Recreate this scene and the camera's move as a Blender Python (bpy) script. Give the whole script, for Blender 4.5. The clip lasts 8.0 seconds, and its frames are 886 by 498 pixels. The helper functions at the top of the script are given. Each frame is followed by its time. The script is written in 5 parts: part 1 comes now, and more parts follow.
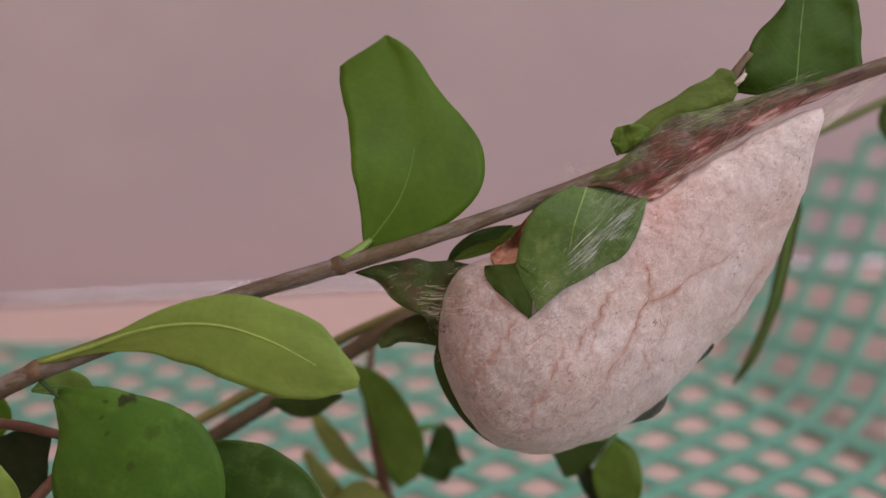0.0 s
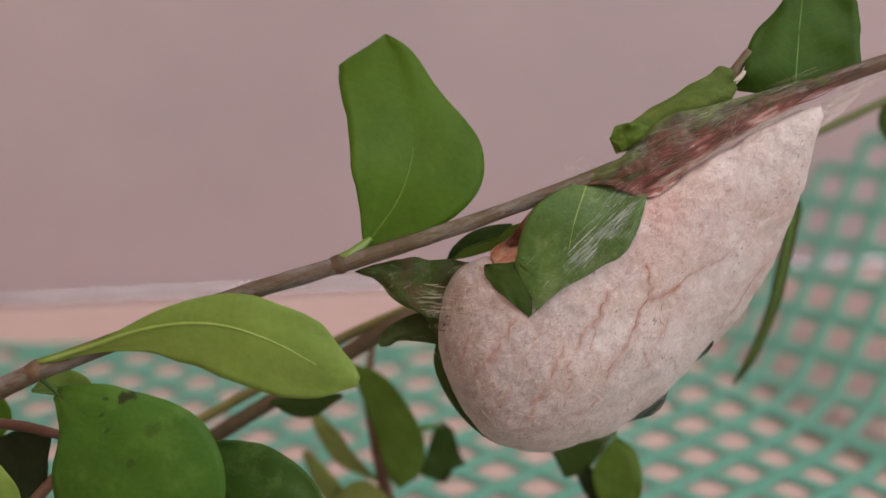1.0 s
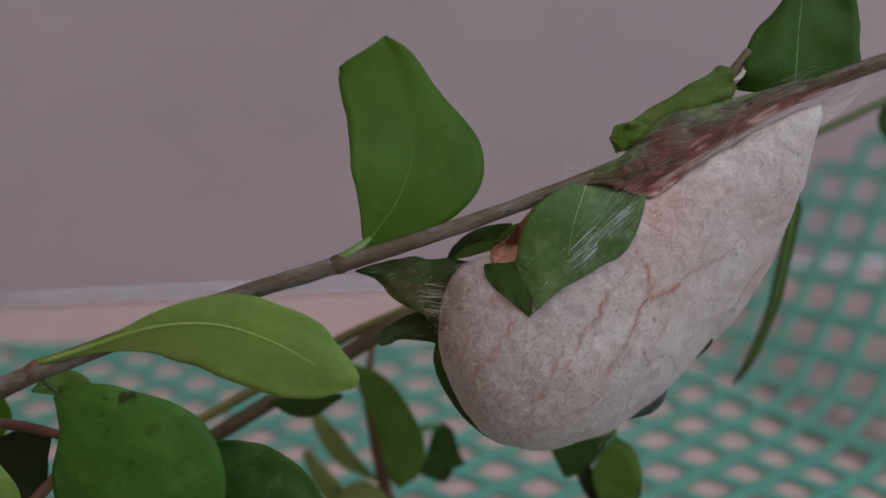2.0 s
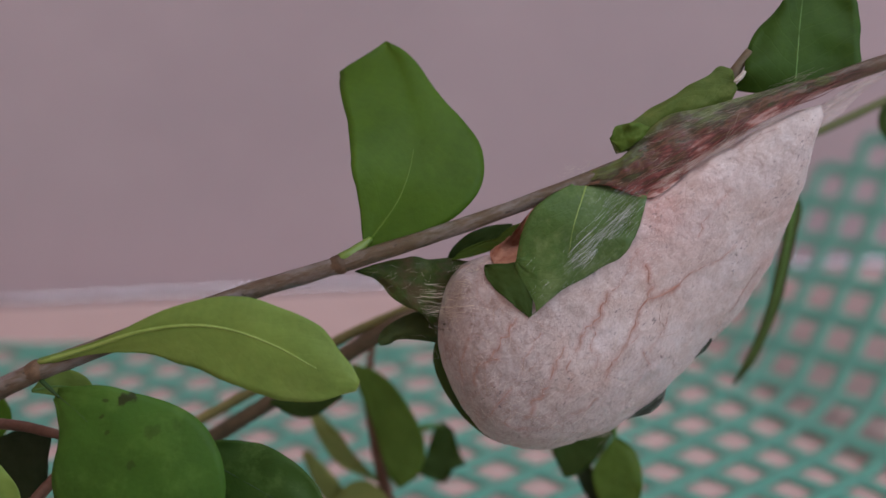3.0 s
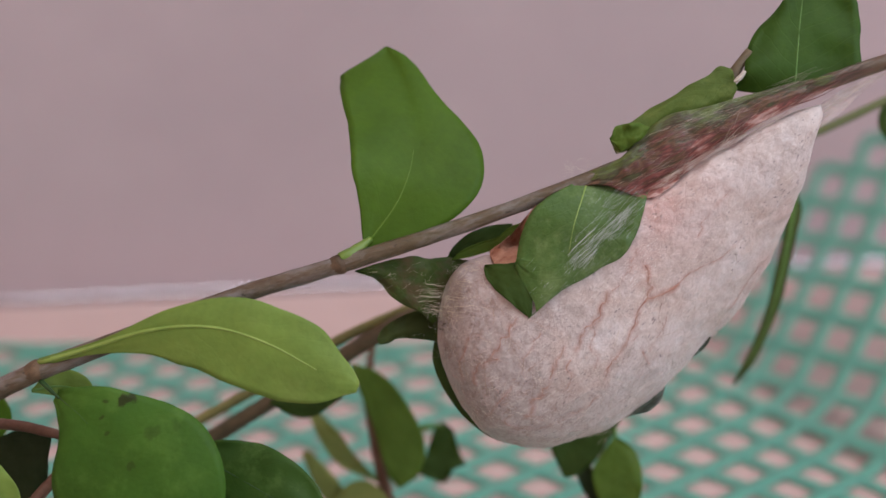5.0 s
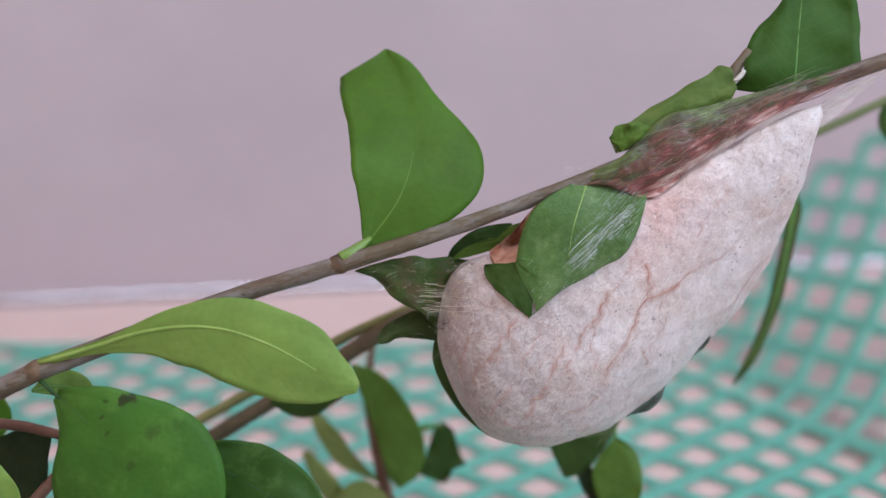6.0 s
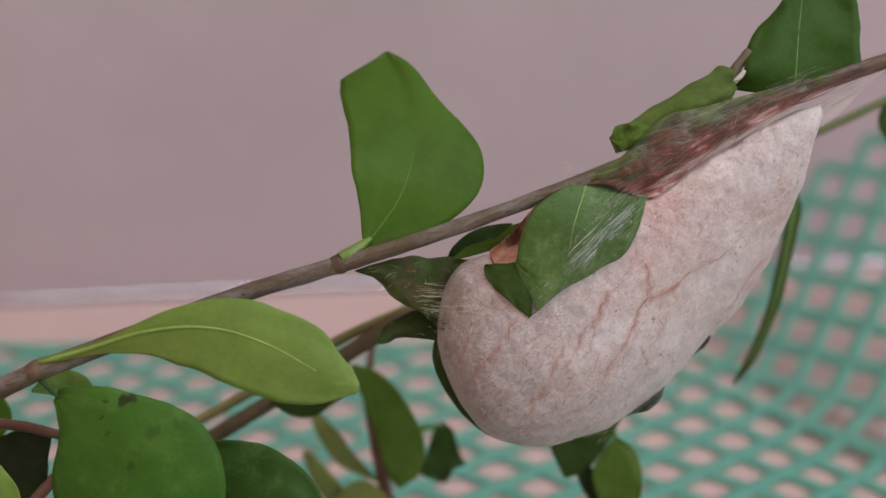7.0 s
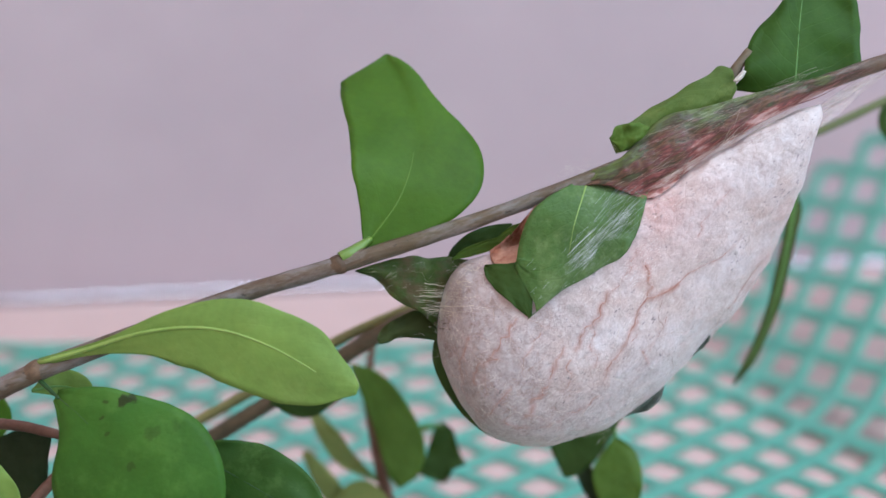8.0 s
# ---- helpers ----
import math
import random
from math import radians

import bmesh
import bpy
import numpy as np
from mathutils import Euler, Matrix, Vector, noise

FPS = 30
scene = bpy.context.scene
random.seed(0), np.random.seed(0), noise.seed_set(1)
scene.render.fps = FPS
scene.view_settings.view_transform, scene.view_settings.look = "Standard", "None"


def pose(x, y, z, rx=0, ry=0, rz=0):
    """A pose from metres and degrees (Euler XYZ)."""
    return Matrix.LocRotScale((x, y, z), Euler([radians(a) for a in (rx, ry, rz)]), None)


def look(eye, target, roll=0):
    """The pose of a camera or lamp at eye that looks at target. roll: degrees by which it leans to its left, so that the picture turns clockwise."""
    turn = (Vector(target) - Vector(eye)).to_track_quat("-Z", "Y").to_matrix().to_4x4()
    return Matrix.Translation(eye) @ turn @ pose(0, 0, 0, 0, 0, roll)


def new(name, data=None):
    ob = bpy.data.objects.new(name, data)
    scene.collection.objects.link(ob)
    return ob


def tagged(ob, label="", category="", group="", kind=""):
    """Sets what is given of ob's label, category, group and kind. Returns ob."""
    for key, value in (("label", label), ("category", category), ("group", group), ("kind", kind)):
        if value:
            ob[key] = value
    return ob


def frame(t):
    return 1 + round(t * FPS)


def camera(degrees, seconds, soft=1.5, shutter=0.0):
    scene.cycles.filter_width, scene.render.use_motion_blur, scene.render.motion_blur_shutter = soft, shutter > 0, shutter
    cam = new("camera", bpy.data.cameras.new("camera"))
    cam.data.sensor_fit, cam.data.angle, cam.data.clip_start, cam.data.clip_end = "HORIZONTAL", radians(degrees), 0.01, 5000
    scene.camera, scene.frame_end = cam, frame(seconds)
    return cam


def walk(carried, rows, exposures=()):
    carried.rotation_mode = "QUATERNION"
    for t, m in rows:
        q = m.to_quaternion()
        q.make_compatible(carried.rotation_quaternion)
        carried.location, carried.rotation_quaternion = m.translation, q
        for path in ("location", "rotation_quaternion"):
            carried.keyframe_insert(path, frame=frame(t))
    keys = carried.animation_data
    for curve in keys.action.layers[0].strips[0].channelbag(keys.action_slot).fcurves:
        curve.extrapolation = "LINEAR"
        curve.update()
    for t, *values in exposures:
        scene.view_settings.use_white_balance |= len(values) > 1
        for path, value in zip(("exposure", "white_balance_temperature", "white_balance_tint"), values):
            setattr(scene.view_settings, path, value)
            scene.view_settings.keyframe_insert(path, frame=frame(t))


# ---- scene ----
# Lengths below are written in millimetres; MM turns them into metres.
MM = 0.001
TILT = 17.5
EYE = Vector((0, 0, 0.180))
AIM = EYE + Vector((0, math.cos(radians(TILT)), -math.sin(radians(TILT))))
FACE = (EYE - AIM).normalized()          # the way most of the leaves face
RIGHT, UPWARD = Vector((1, 0, 0)), FACE.cross(Vector((1, 0, 0)))

cam = camera(30, 8.0, soft=1.5)
cam.data.dof.use_dof = True
cam.data.dof.focus_distance = 0.293
cam.data.dof.aperture_fstop = 9.5
walk(cam, [(0.0, look(EYE, AIM)), (8.0, look(EYE, AIM))],
     exposures=[(0, -0.47, 6926, 12.9), (0.2, -0.55, 6235, 12.2), (0.4, -0.47, 6662, 8.2), (0.5, -0.37, 6876, 5.0), (0.6, -0.13, 6297, 1.9), (0.8, -0.20, 6624, 2.8), (1, -0.37, 7009, 6.0), (1.2, -0.61, 6095, 11.7), (1.4, -0.86, 5952, 5.0), (1.5, -0.92, 5892, 3.0), (1.7, -1.05, 5872, -1.6), (2.8, -0.78, 6111, 8.4), (3, -0.72, 6142, 9.3), (3.2, -0.75, 6103, 10.0), (3.5, -0.72, 6065, 10.8), (3.8, -0.69, 6073, 9.1), (4, -0.69, 6103, 10.0), (4.2, -0.66, 6073, 9.1), (4.5, -0.69, 6035, 9.8), (4.7, -0.55, 6405, 9.3), (5.8, -0.03, 5867, 0.1), (6, 0.06, 5611, 0.4), (6.2, 0.12, 5437, -1.0), (6.5, -0.15, 5861, 1.9), (6.8, -0.42, 6363, 3.9), (7, -0.42, 6409, 3.2), (7.3, -0.37, 6676, 2.0), (7.5, -0.32, 6539, 2.6), (7.7, 0.03, 5611, 0.4), (7.8, 0.06, 5582, -0.7), (8, 0.17, 5409, -2.1)])

# ---- light ----
world = bpy.data.worlds.new("sky")
scene.world = world
world.use_nodes = True
sky = world.node_tree.nodes.new("ShaderNodeTexSky")
sky.sky_type, sky.sun_disc = "NISHITA", False
sky.sun_elevation, sky.sun_rotation = radians(50), radians(160)
world.node_tree.nodes["Background"].inputs["Strength"].default_value = 0.1
world.node_tree.links.new(sky.outputs[0], world.node_tree.nodes["Background"].inputs[0])

sun = new("sun", bpy.data.lights.new("sun", "SUN"))
sun.data.energy, sun.data.angle, sun.data.color = 2.0, radians(10), (1.0, 0.95, 0.88)
sun.matrix_world = look((0.8, 3.0, 4.0), (0, 0, 0))

# two unseen area lamps, added to light the subject from the right and above
SIDE_LIGHT_AT = Vector((1.14, -0.42, 0.95))    # middle of the opening in the side wall
TOP_LIGHT_AT = Vector((0.35, -0.25, 1.93))  # middle of the opening in the ceiling
daylight = new("window_daylight", bpy.data.lights.new("window_daylight", "AREA"))
daylight.data.shape, daylight.data.size, daylight.data.size_y = "RECTANGLE", 1.3, 1.1
daylight.data.energy, daylight.data.color = 24.5, (0.90, 0.935, 1.0)
daylight.matrix_world = look(SIDE_LIGHT_AT, SIDE_LIGHT_AT + Vector((-1, 0.1, -0.1)))
overhead = new("skylight_daylight", bpy.data.lights.new("skylight_daylight", "AREA"))
overhead.data.shape, overhead.data.size, overhead.data.size_y = "RECTANGLE", 1.3, 0.9
overhead.data.energy, overhead.data.color = 21.0, (0.95, 0.97, 1.0)
overhead.matrix_world = look(TOP_LIGHT_AT, TOP_LIGHT_AT + Vector((0, 0.01, -1)))


# ---- materials ----
def nodes_of(name):
    m = bpy.data.materials.new(name)
    m.use_nodes = True
    return m, m.node_tree, m.node_tree.nodes["Principled BSDF"]


def add(tree, kind, links=(), **values):
    n = tree.nodes.new(kind)
    for key, value in values.items():
        if key in n.inputs:
            n.inputs[key].default_value = value
    for key, socket in links:
        tree.links.new(socket, n.inputs[key])
    return n


def mix(tree, fac, a, b):
    n = tree.nodes.new("ShaderNodeMix")
    n.data_type = "RGBA"
    for slot, value in ((0, fac), (6, a), (7, b)):
        if isinstance(value, (float, int)):
            n.inputs[slot].default_value = value
        elif isinstance(value, tuple):
            n.inputs[slot].default_value = (*value, 1)
        else:
            tree.links.new(value, n.inputs[slot])
    return n.outputs[2]


def ramp(tree, socket, lo, hi):
    n = tree.nodes.new("ShaderNodeMapRange")
    n.inputs[1].default_value, n.inputs[2].default_value = lo, hi
    tree.links.new(socket, n.inputs[0])
    return n.outputs[0]


def math_node(tree, op, a, b=0.0):
    n = tree.nodes.new("ShaderNodeMath")
    n.operation = op
    for slot, value in ((0, a), (1, b)):
        if isinstance(value, (float, int)):
            n.inputs[slot].default_value = value
        else:
            tree.links.new(value, n.inputs[slot])
    return n.outputs[0]


def bumped(tree, bsdf, height, strength, distance):
    b = add(tree, "ShaderNodeBump", Strength=strength, Distance=distance)
    tree.links.new(height, b.inputs["Height"])
    tree.links.new(b.outputs[0], bsdf.inputs["Normal"])


def noise_tex(tree, scale, detail=4.0, stretch=None, rough=0.55):
    co = tree.nodes.new("ShaderNodeTexCoord").outputs["Object"]
    if stretch:
        mp = tree.nodes.new("ShaderNodeMapping")
        mp.vector_type = "TEXTURE"
        mp.inputs["Scale"].default_value = [1 / q for q in stretch[0]]
        mp.inputs["Rotation"].default_value = [radians(a) for a in stretch[1]]
        tree.links.new(co, mp.inputs[0])
        co = mp.outputs[0]
    n = add(tree, "ShaderNodeTexNoise", Scale=scale, Detail=detail, Roughness=rough)
    tree.links.new(co, n.inputs["Vector"])
    return n.outputs["Fac"]


def leaf_material(name, colour, vein, spots=0.0, rough=0.5, veined=0.06, stains=(), patchy=0.0, bump=0.25, browned=0.0):
    m, t, b = nodes_of(name)
    uv = t.nodes.new("ShaderNodeUVMap").outputs[0]
    xyz = add(t, "ShaderNodeSeparateXYZ", [("Vector", uv)])
    along, across = xyz.outputs[0], math_node(t, "ABSOLUTE", xyz.outputs[1])
    wob = noise_tex(t, 130.0, 2.0)
    side = math_node(t, "SUBTRACT", math_node(t, "MULTIPLY", along, 9.0), math_node(t, "MULTIPLY", across, 2.3))
    side = math_node(t, "ADD", side, math_node(t, "MULTIPLY", wob, 0.9))
    tooth = math_node(t, "ABSOLUTE", math_node(t, "SUBTRACT", math_node(t, "FRACT", side), 0.5))
    veins = ramp(t, tooth, 0.07, 0.0)
    big = ramp(t, noise_tex(t, 75.0, 3.0), 0.3, 0.72)
    fine = ramp(t, noise_tex(t, 900.0, 3.0), 0.3, 0.7)
    dark = tuple(c * 0.66 for c in colour)
    blur = ramp(t, noise_tex(t, 260.0, 4.0, None, 0.65), 0.35, 0.70)
    col = mix(t, big, dark, colour)
    col = mix(t, math_node(t, "MULTIPLY", fine, 0.16), col, tuple(c * 1.5 for c in colour))
    col = mix(t, math_node(t, "MULTIPLY", blur, 0.22), col, (colour[0] * 1.35, colour[1] * 1.2, colour[2] * 1.2))
    col = mix(t, math_node(t, "MULTIPLY", veins, veined), col, vein)
    if spots:
        sp = ramp(t, noise_tex(t, 210.0, 2.0), 0.70, 0.74)
        col = mix(t, math_node(t, "MULTIPLY", sp, spots), col, (0.02, 0.025, 0.008))
    if patchy:
        pale = ramp(t, noise_tex(t, 120.0, 5.0, None, 0.7), 0.50, 0.66)
        col = mix(t, math_node(t, "MULTIPLY", pale, patchy), col, (colour[0] * 2.2, colour[1] * 1.7, colour[2] * 2.6))
    if browned:
        old = ramp(t, noise_tex(t, 170.0, 5.0, None, 0.7), 0.48, 0.62)
        col = mix(t, math_node(t, "MULTIPLY", old, browned), col, (0.115, 0.078, 0.045))
    ragged = math_node(t, "MULTIPLY", math_node(t, "SUBTRACT", noise_tex(t, 700.0, 4.0, None, 0.6), 0.5), 2.6)
    for u, v, ru, rv, much in stains:
        du = math_node(t, "DIVIDE", math_node(t, "SUBTRACT", xyz.outputs[0], u), ru)
        dv = math_node(t, "DIVIDE", math_node(t, "SUBTRACT", xyz.outputs[1], v), rv)
        d = math_node(t, "SQRT", math_node(t, "ADD", math_node(t, "MULTIPLY", du, du), math_node(t, "MULTIPLY", dv, dv)))
        d = math_node(t, "ADD", d, ragged)
        col = mix(t, math_node(t, "MULTIPLY", ramp(t, d, 1.15, 0.75), much), col, (0.022, 0.020, 0.007))
    t.links.new(col, b.inputs["Base Color"])
    b.inputs["Roughness"].default_value = rough
    b.inputs["Specular IOR Level"].default_value = 0.17
    height = math_node(t, "ADD", math_node(t, "MULTIPLY", fine, 0.35), math_node(t, "MULTIPLY", veins, -2.0 * veined))
    bumped(t, b, height, bump, 0.0004)
    thin = add(t, "ShaderNodeBsdfTranslucent")
    t.links.new(mix(t, 0.5, col, (colour[0] * 1.5, colour[1] * 1.5, colour[2] * 0.7)), thin.inputs[0])
    both = t.nodes.new("ShaderNodeMixShader")
    both.inputs[0].default_value = 0.22
    t.links.new(b.outputs[0], both.inputs[1])
    t.links.new(thin.outputs[0], both.inputs[2])
    t.links.new(both.outputs[0], t.nodes["Material Output"].inputs[0])
    return m


def plain_material(name, lo, hi, scale, rough, bump=0.2, stretch=None, metal=0.0, depth=0.0004, spec=0.4):
    m, t, b = nodes_of(name)
    a = ramp(t, noise_tex(t, scale, 5.0, stretch), 0.32, 0.7)
    c = ramp(t, noise_tex(t, scale * 7, 4.0, stretch), 0.3, 0.7)
    f = math_node(t, "ADD", math_node(t, "MULTIPLY", a, 0.7), math_node(t, "MULTIPLY", c, 0.3))
    t.links.new(mix(t, f, lo, hi), b.inputs["Base Color"])
    b.inputs["Roughness"].default_value, b.inputs["Metallic"].default_value = rough, metal
    b.inputs["Specular IOR Level"].default_value = spec
    bumped(t, b, f, bump, depth)
    return m


def veins_tex(tree, scale, twist, lo, hi):
    """A net of fine winding lines: 1 on the lines, 0 between them."""
    co = tree.nodes.new("ShaderNodeTexCoord").outputs["Object"]
    n = add(tree, "ShaderNodeTexNoise", Scale=scale * 0.8, Detail=4.0, Roughness=0.65)
    tree.links.new(co, n.inputs["Vector"])
    off = tree.nodes.new("ShaderNodeVectorMath")
    off.operation = "MULTIPLY_ADD"
    off.inputs[1].default_value = [twist / scale] * 3
    tree.links.new(n.outputs["Color"], off.inputs[0])
    tree.links.new(co, off.inputs[2])
    v = add(tree, "ShaderNodeTexVoronoi", Scale=scale)
    v.feature = "DISTANCE_TO_EDGE"
    tree.links.new(off.outputs[0], v.inputs["Vector"])
    return ramp(tree, v.outputs["Distance"], hi, lo)


def cocoon_material():
    """Papery felted silk: lilac-white patches, a net of fine brown veins, dark specks; stains and painted shade come
    from the shell's own marks.
    """
    m, t, b = nodes_of("cocoon_silk")
    stain_shade = t.nodes.new("ShaderNodeAttribute")
    stain_shade.attribute_name = "stain_shade"
    marks = add(t, "ShaderNodeSeparateColor", [("Color", stain_shade.outputs["Color"])])
    brown, rust, grey = marks.outputs[0], marks.outputs[1], marks.outputs[2]
    times = lambda a, k: math_node(t, "MULTIPLY", a, k)
    plus = lambda a, k: math_node(t, "ADD", a, k)
    patches = ramp(t, noise_tex(t, 110.0, 5.0, None, 0.6), 0.36, 0.64)
    clumps = ramp(t, noise_tex(t, 380.0, 5.0, None, 0.65), 0.36, 0.64)
    grain = ramp(t, noise_tex(t, 1700.0, 4.0, ((0.5, 1.0, 1.0), (0, -35, 0)), 0.65), 0.34, 0.66)
    fibre = ramp(t, noise_tex(t, 2600.0, 3.0, ((0.08, 1.0, 1.0), (0, -38, 0)), 0.6), 0.58, 0.72)
    cross = ramp(t, noise_tex(t, 2600.0, 3.0, ((0.08, 1.0, 1.0), (0, 40, 0)), 0.6), 0.60, 0.74)
    specks = ramp(t, noise_tex(t, 1900.0, 2.0, ((0.55, 1.0, 1.0), (0, -40, 0)), 0.5), 0.63, 0.70)
    wide_veins = times(veins_tex(t, 200.0, 1.5, 0.0, 0.05), ramp(t, noise_tex(t, 120.0, 3.0), 0.42, 0.60))
    fine_veins = times(veins_tex(t, 620.0, 1.6, 0.0, 0.09), ramp(t, noise_tex(t, 260.0, 3.0), 0.38, 0.62))
    col = mix(t, patches, (0.505, 0.400, 0.372), (0.575, 0.522, 0.535))
    col = mix(t, times(clumps, 0.50), col, (0.675, 0.610, 0.60))
    col = mix(t, times(math_node(t, "SUBTRACT", 1.0, grain), plus(times(grey, 0.35), 0.20)), col, (0.24, 0.175, 0.155))
    # grey mottling that also darkens the blunt end as shade would
    col = mix(t, times(grey, 0.72), col, (0.225, 0.180, 0.180))
    # paler clumps painted as glints within the grey
    col = mix(t, times(times(clumps, grey), 0.60), col, (0.50, 0.455, 0.465))
    mottle = times(ramp(t, noise_tex(t, 420.0, 5.0, None, 0.7), 0.50, 0.64), ramp(t, noise_tex(t, 130.0, 3.0), 0.38, 0.60))
    col = mix(t, times(mottle, plus(times(grey, 0.75), 0.10)), col, (0.225, 0.135, 0.105))
    col = mix(t, times(wide_veins, plus(times(grey, 0.25), 0.16)), col, (0.30, 0.165, 0.125))
    col = mix(t, times(fine_veins, plus(times(grey, 0.50), 0.12)), col, (0.17, 0.105, 0.085))
    col = mix(t, times(brown, plus(times(clumps, 0.65), 0.35)), col, (0.34, 0.175, 0.135))
    col = mix(t, times(rust, plus(times(clumps, 0.35), 0.6)), col, (0.46, 0.150, 0.115))
    col = mix(t, times(fibre, 0.30), col, (0.80, 0.76, 0.74))
    col = mix(t, times(cross, 0.22), col, (0.82, 0.78, 0.77))
    col = mix(t, times(specks, times(ramp(t, noise_tex(t, 150.0, 3.0), 0.40, 0.60), 0.75)), col, (0.13, 0.11, 0.13))
    t.links.new(col, b.inputs["Base Color"])
    b.inputs["Roughness"].default_value = 0.42
    b.inputs["Sheen Weight"].default_value = 0.08
    h = plus(times(clumps, 0.9), times(grain, 0.30))
    h = math_node(t, "SUBTRACT", h, plus(times(wide_veins, 0.35), times(fine_veins, 0.35)))
    h = plus(h, times(plus(fibre, cross), 0.15))
    h = math_node(t, "SUBTRACT", h, times(mottle, 0.5))
    bumped(t, b, h, 0.31, 0.0006)
    return m


def band_material():
    """Matted silk: olive along one edge, dark brown and maroon in the middle, rust and pale lilac along the other."""
    m, t, b = nodes_of("silk_band")
    uv = add(t, "ShaderNodeSeparateXYZ", [("Vector", t.nodes.new("ShaderNodeUVMap").outputs[0])])
    drift = noise_tex(t, 260.0, 5.0, ((0.30, 1, 1), (0, -26, 0)), 0.65)
    streak = noise_tex(t, 1000.0, 4.0, ((0.13, 1, 1), (0, -30, 0)), 0.65)
    f = math_node(t, "SUBTRACT", 0.5, math_node(t, "MULTIPLY", uv.outputs[1], 0.42))
    f = math_node(t, "ADD", f, math_node(t, "MULTIPLY", math_node(t, "SUBTRACT", drift, 0.5), 1.9))
    f = math_node(t, "ADD", f, math_node(t, "MULTIPLY", math_node(t, "SUBTRACT", streak, 0.5), 1.5))
    f = math_node(t, "SUBTRACT", f, math_node(t, "MULTIPLY", ramp(t, uv.outputs[0], 0.34, 0.08), 0.45))
    r = add(t, "ShaderNodeValToRGB", [("Fac", f)])
    stops = ((0.0, (0.085, 0.115, 0.025)), (0.22, (0.060, 0.068, 0.024)), (0.36, (0.040, 0.027, 0.015)), (0.50, (0.125, 0.066, 0.034)), (0.62, (0.075, 0.030, 0.026)),
             (0.80, (0.190, 0.056, 0.050)), (0.92, (0.300, 0.125, 0.105)), (1.0, (0.42, 0.27, 0.25)))
    while len(r.color_ramp.elements) < len(stops):
        r.color_ramp.elements.new(0.5)
    for e, (at, colour) in zip(r.color_ramp.elements, stops):
        e.position, e.color = min(at, 1.0), (*colour, 1)
    # glints on the silk, painted as pale streaks into its colour
    glint = ramp(t, noise_tex(t, 700.0, 4.0, ((0.10, 1, 1), (0, -30, 0)), 0.65), 0.60, 0.72)
    t.links.new(mix(t, math_node(t, "MULTIPLY", glint, 0.24), r.outputs[0], (0.30, 0.24, 0.22)), b.inputs["Base Color"])
    b.inputs["Roughness"].default_value = 0.36
    bumped(t, b, math_node(t, "ADD", streak, math_node(t, "MULTIPLY", drift, 1.2)), 0.8, 0.0006)
    return m


def bark_material():
    """Smooth young bark: brown to olive, with a greyish sheen painted in long patches, and fine cracks."""
    m, t, b = nodes_of("bark_grey_brown")
    lie = (0, -21, 0)
    tone = ramp(t, noise_tex(t, 60.0, 3.0, ((0.5, 1, 1), lie)), 0.35, 0.65)
    painted_sheen = ramp(t, noise_tex(t, 330.0, 5.0, ((0.30, 1, 1), lie), 0.65), 0.47, 0.66)
    fine = ramp(t, noise_tex(t, 1500.0, 4.0, ((0.35, 1, 1), lie), 0.6), 0.35, 0.68)
    pits = ramp(t, noise_tex(t, 1100.0, 3.0, ((0.6, 1, 1), lie)), 0.64, 0.70)
    col = mix(t, tone, (0.082, 0.046, 0.027), (0.078, 0.058, 0.026))
    col = mix(t, math_node(t, "MULTIPLY", fine, 0.34), col, (0.16, 0.125, 0.085))
    col = mix(t, math_node(t, "MULTIPLY", painted_sheen, 0.46), col, (0.29, 0.28, 0.285))
    col = mix(t, math_node(t, "MULTIPLY", pits, 0.7), col, (0.035, 0.022, 0.014))
    t.links.new(col, b.inputs["Base Color"])
    b.inputs["Roughness"].default_value = 0.36
    b.inputs["Specular IOR Level"].default_value = 0.5
    bumped(t, b, math_node(t, "SUBTRACT", math_node(t, "ADD", fine, painted_sheen), pits), 0.4, 0.0003)
    return m


def veiled_leaf_material():
    """A green leaf under a thin film of silk, with threads drawn one way."""
    m = leaf_material("leaf_veiled", (0.078, 0.148, 0.034), (0.15, 0.23, 0.06), rough=0.32, patchy=0.75, bump=0.7)
    t = m.node_tree
    b = t.nodes["Principled BSDF"]
    under = b.inputs["Base Color"].links[0].from_socket
    film = ramp(t, noise_tex(t, 110.0, 3.0), 0.35, 0.75)
    drawn = ramp(t, noise_tex(t, 2600.0, 3.0, ((0.05, 1.0, 1.0), (0, -48, 0)), 0.6), 0.52, 0.72)
    uv = add(t, "ShaderNodeSeparateXYZ", [("Vector", t.nodes.new("ShaderNodeUVMap").outputs[0])])
    film = math_node(t, "MULTIPLY", film, ramp(t, uv.outputs[1], -0.35, 0.25))
    threads = math_node(t, "MULTIPLY", drawn, math_node(t, "ADD", 0.03, math_node(t, "MULTIPLY", film, 0.42)))
    col = mix(t, math_node(t, "MULTIPLY", film, 0.16), under, (0.32, 0.36, 0.28))
    t.links.new(mix(t, threads, col, (0.50, 0.55, 0.48)), b.inputs["Base Color"])
    return m


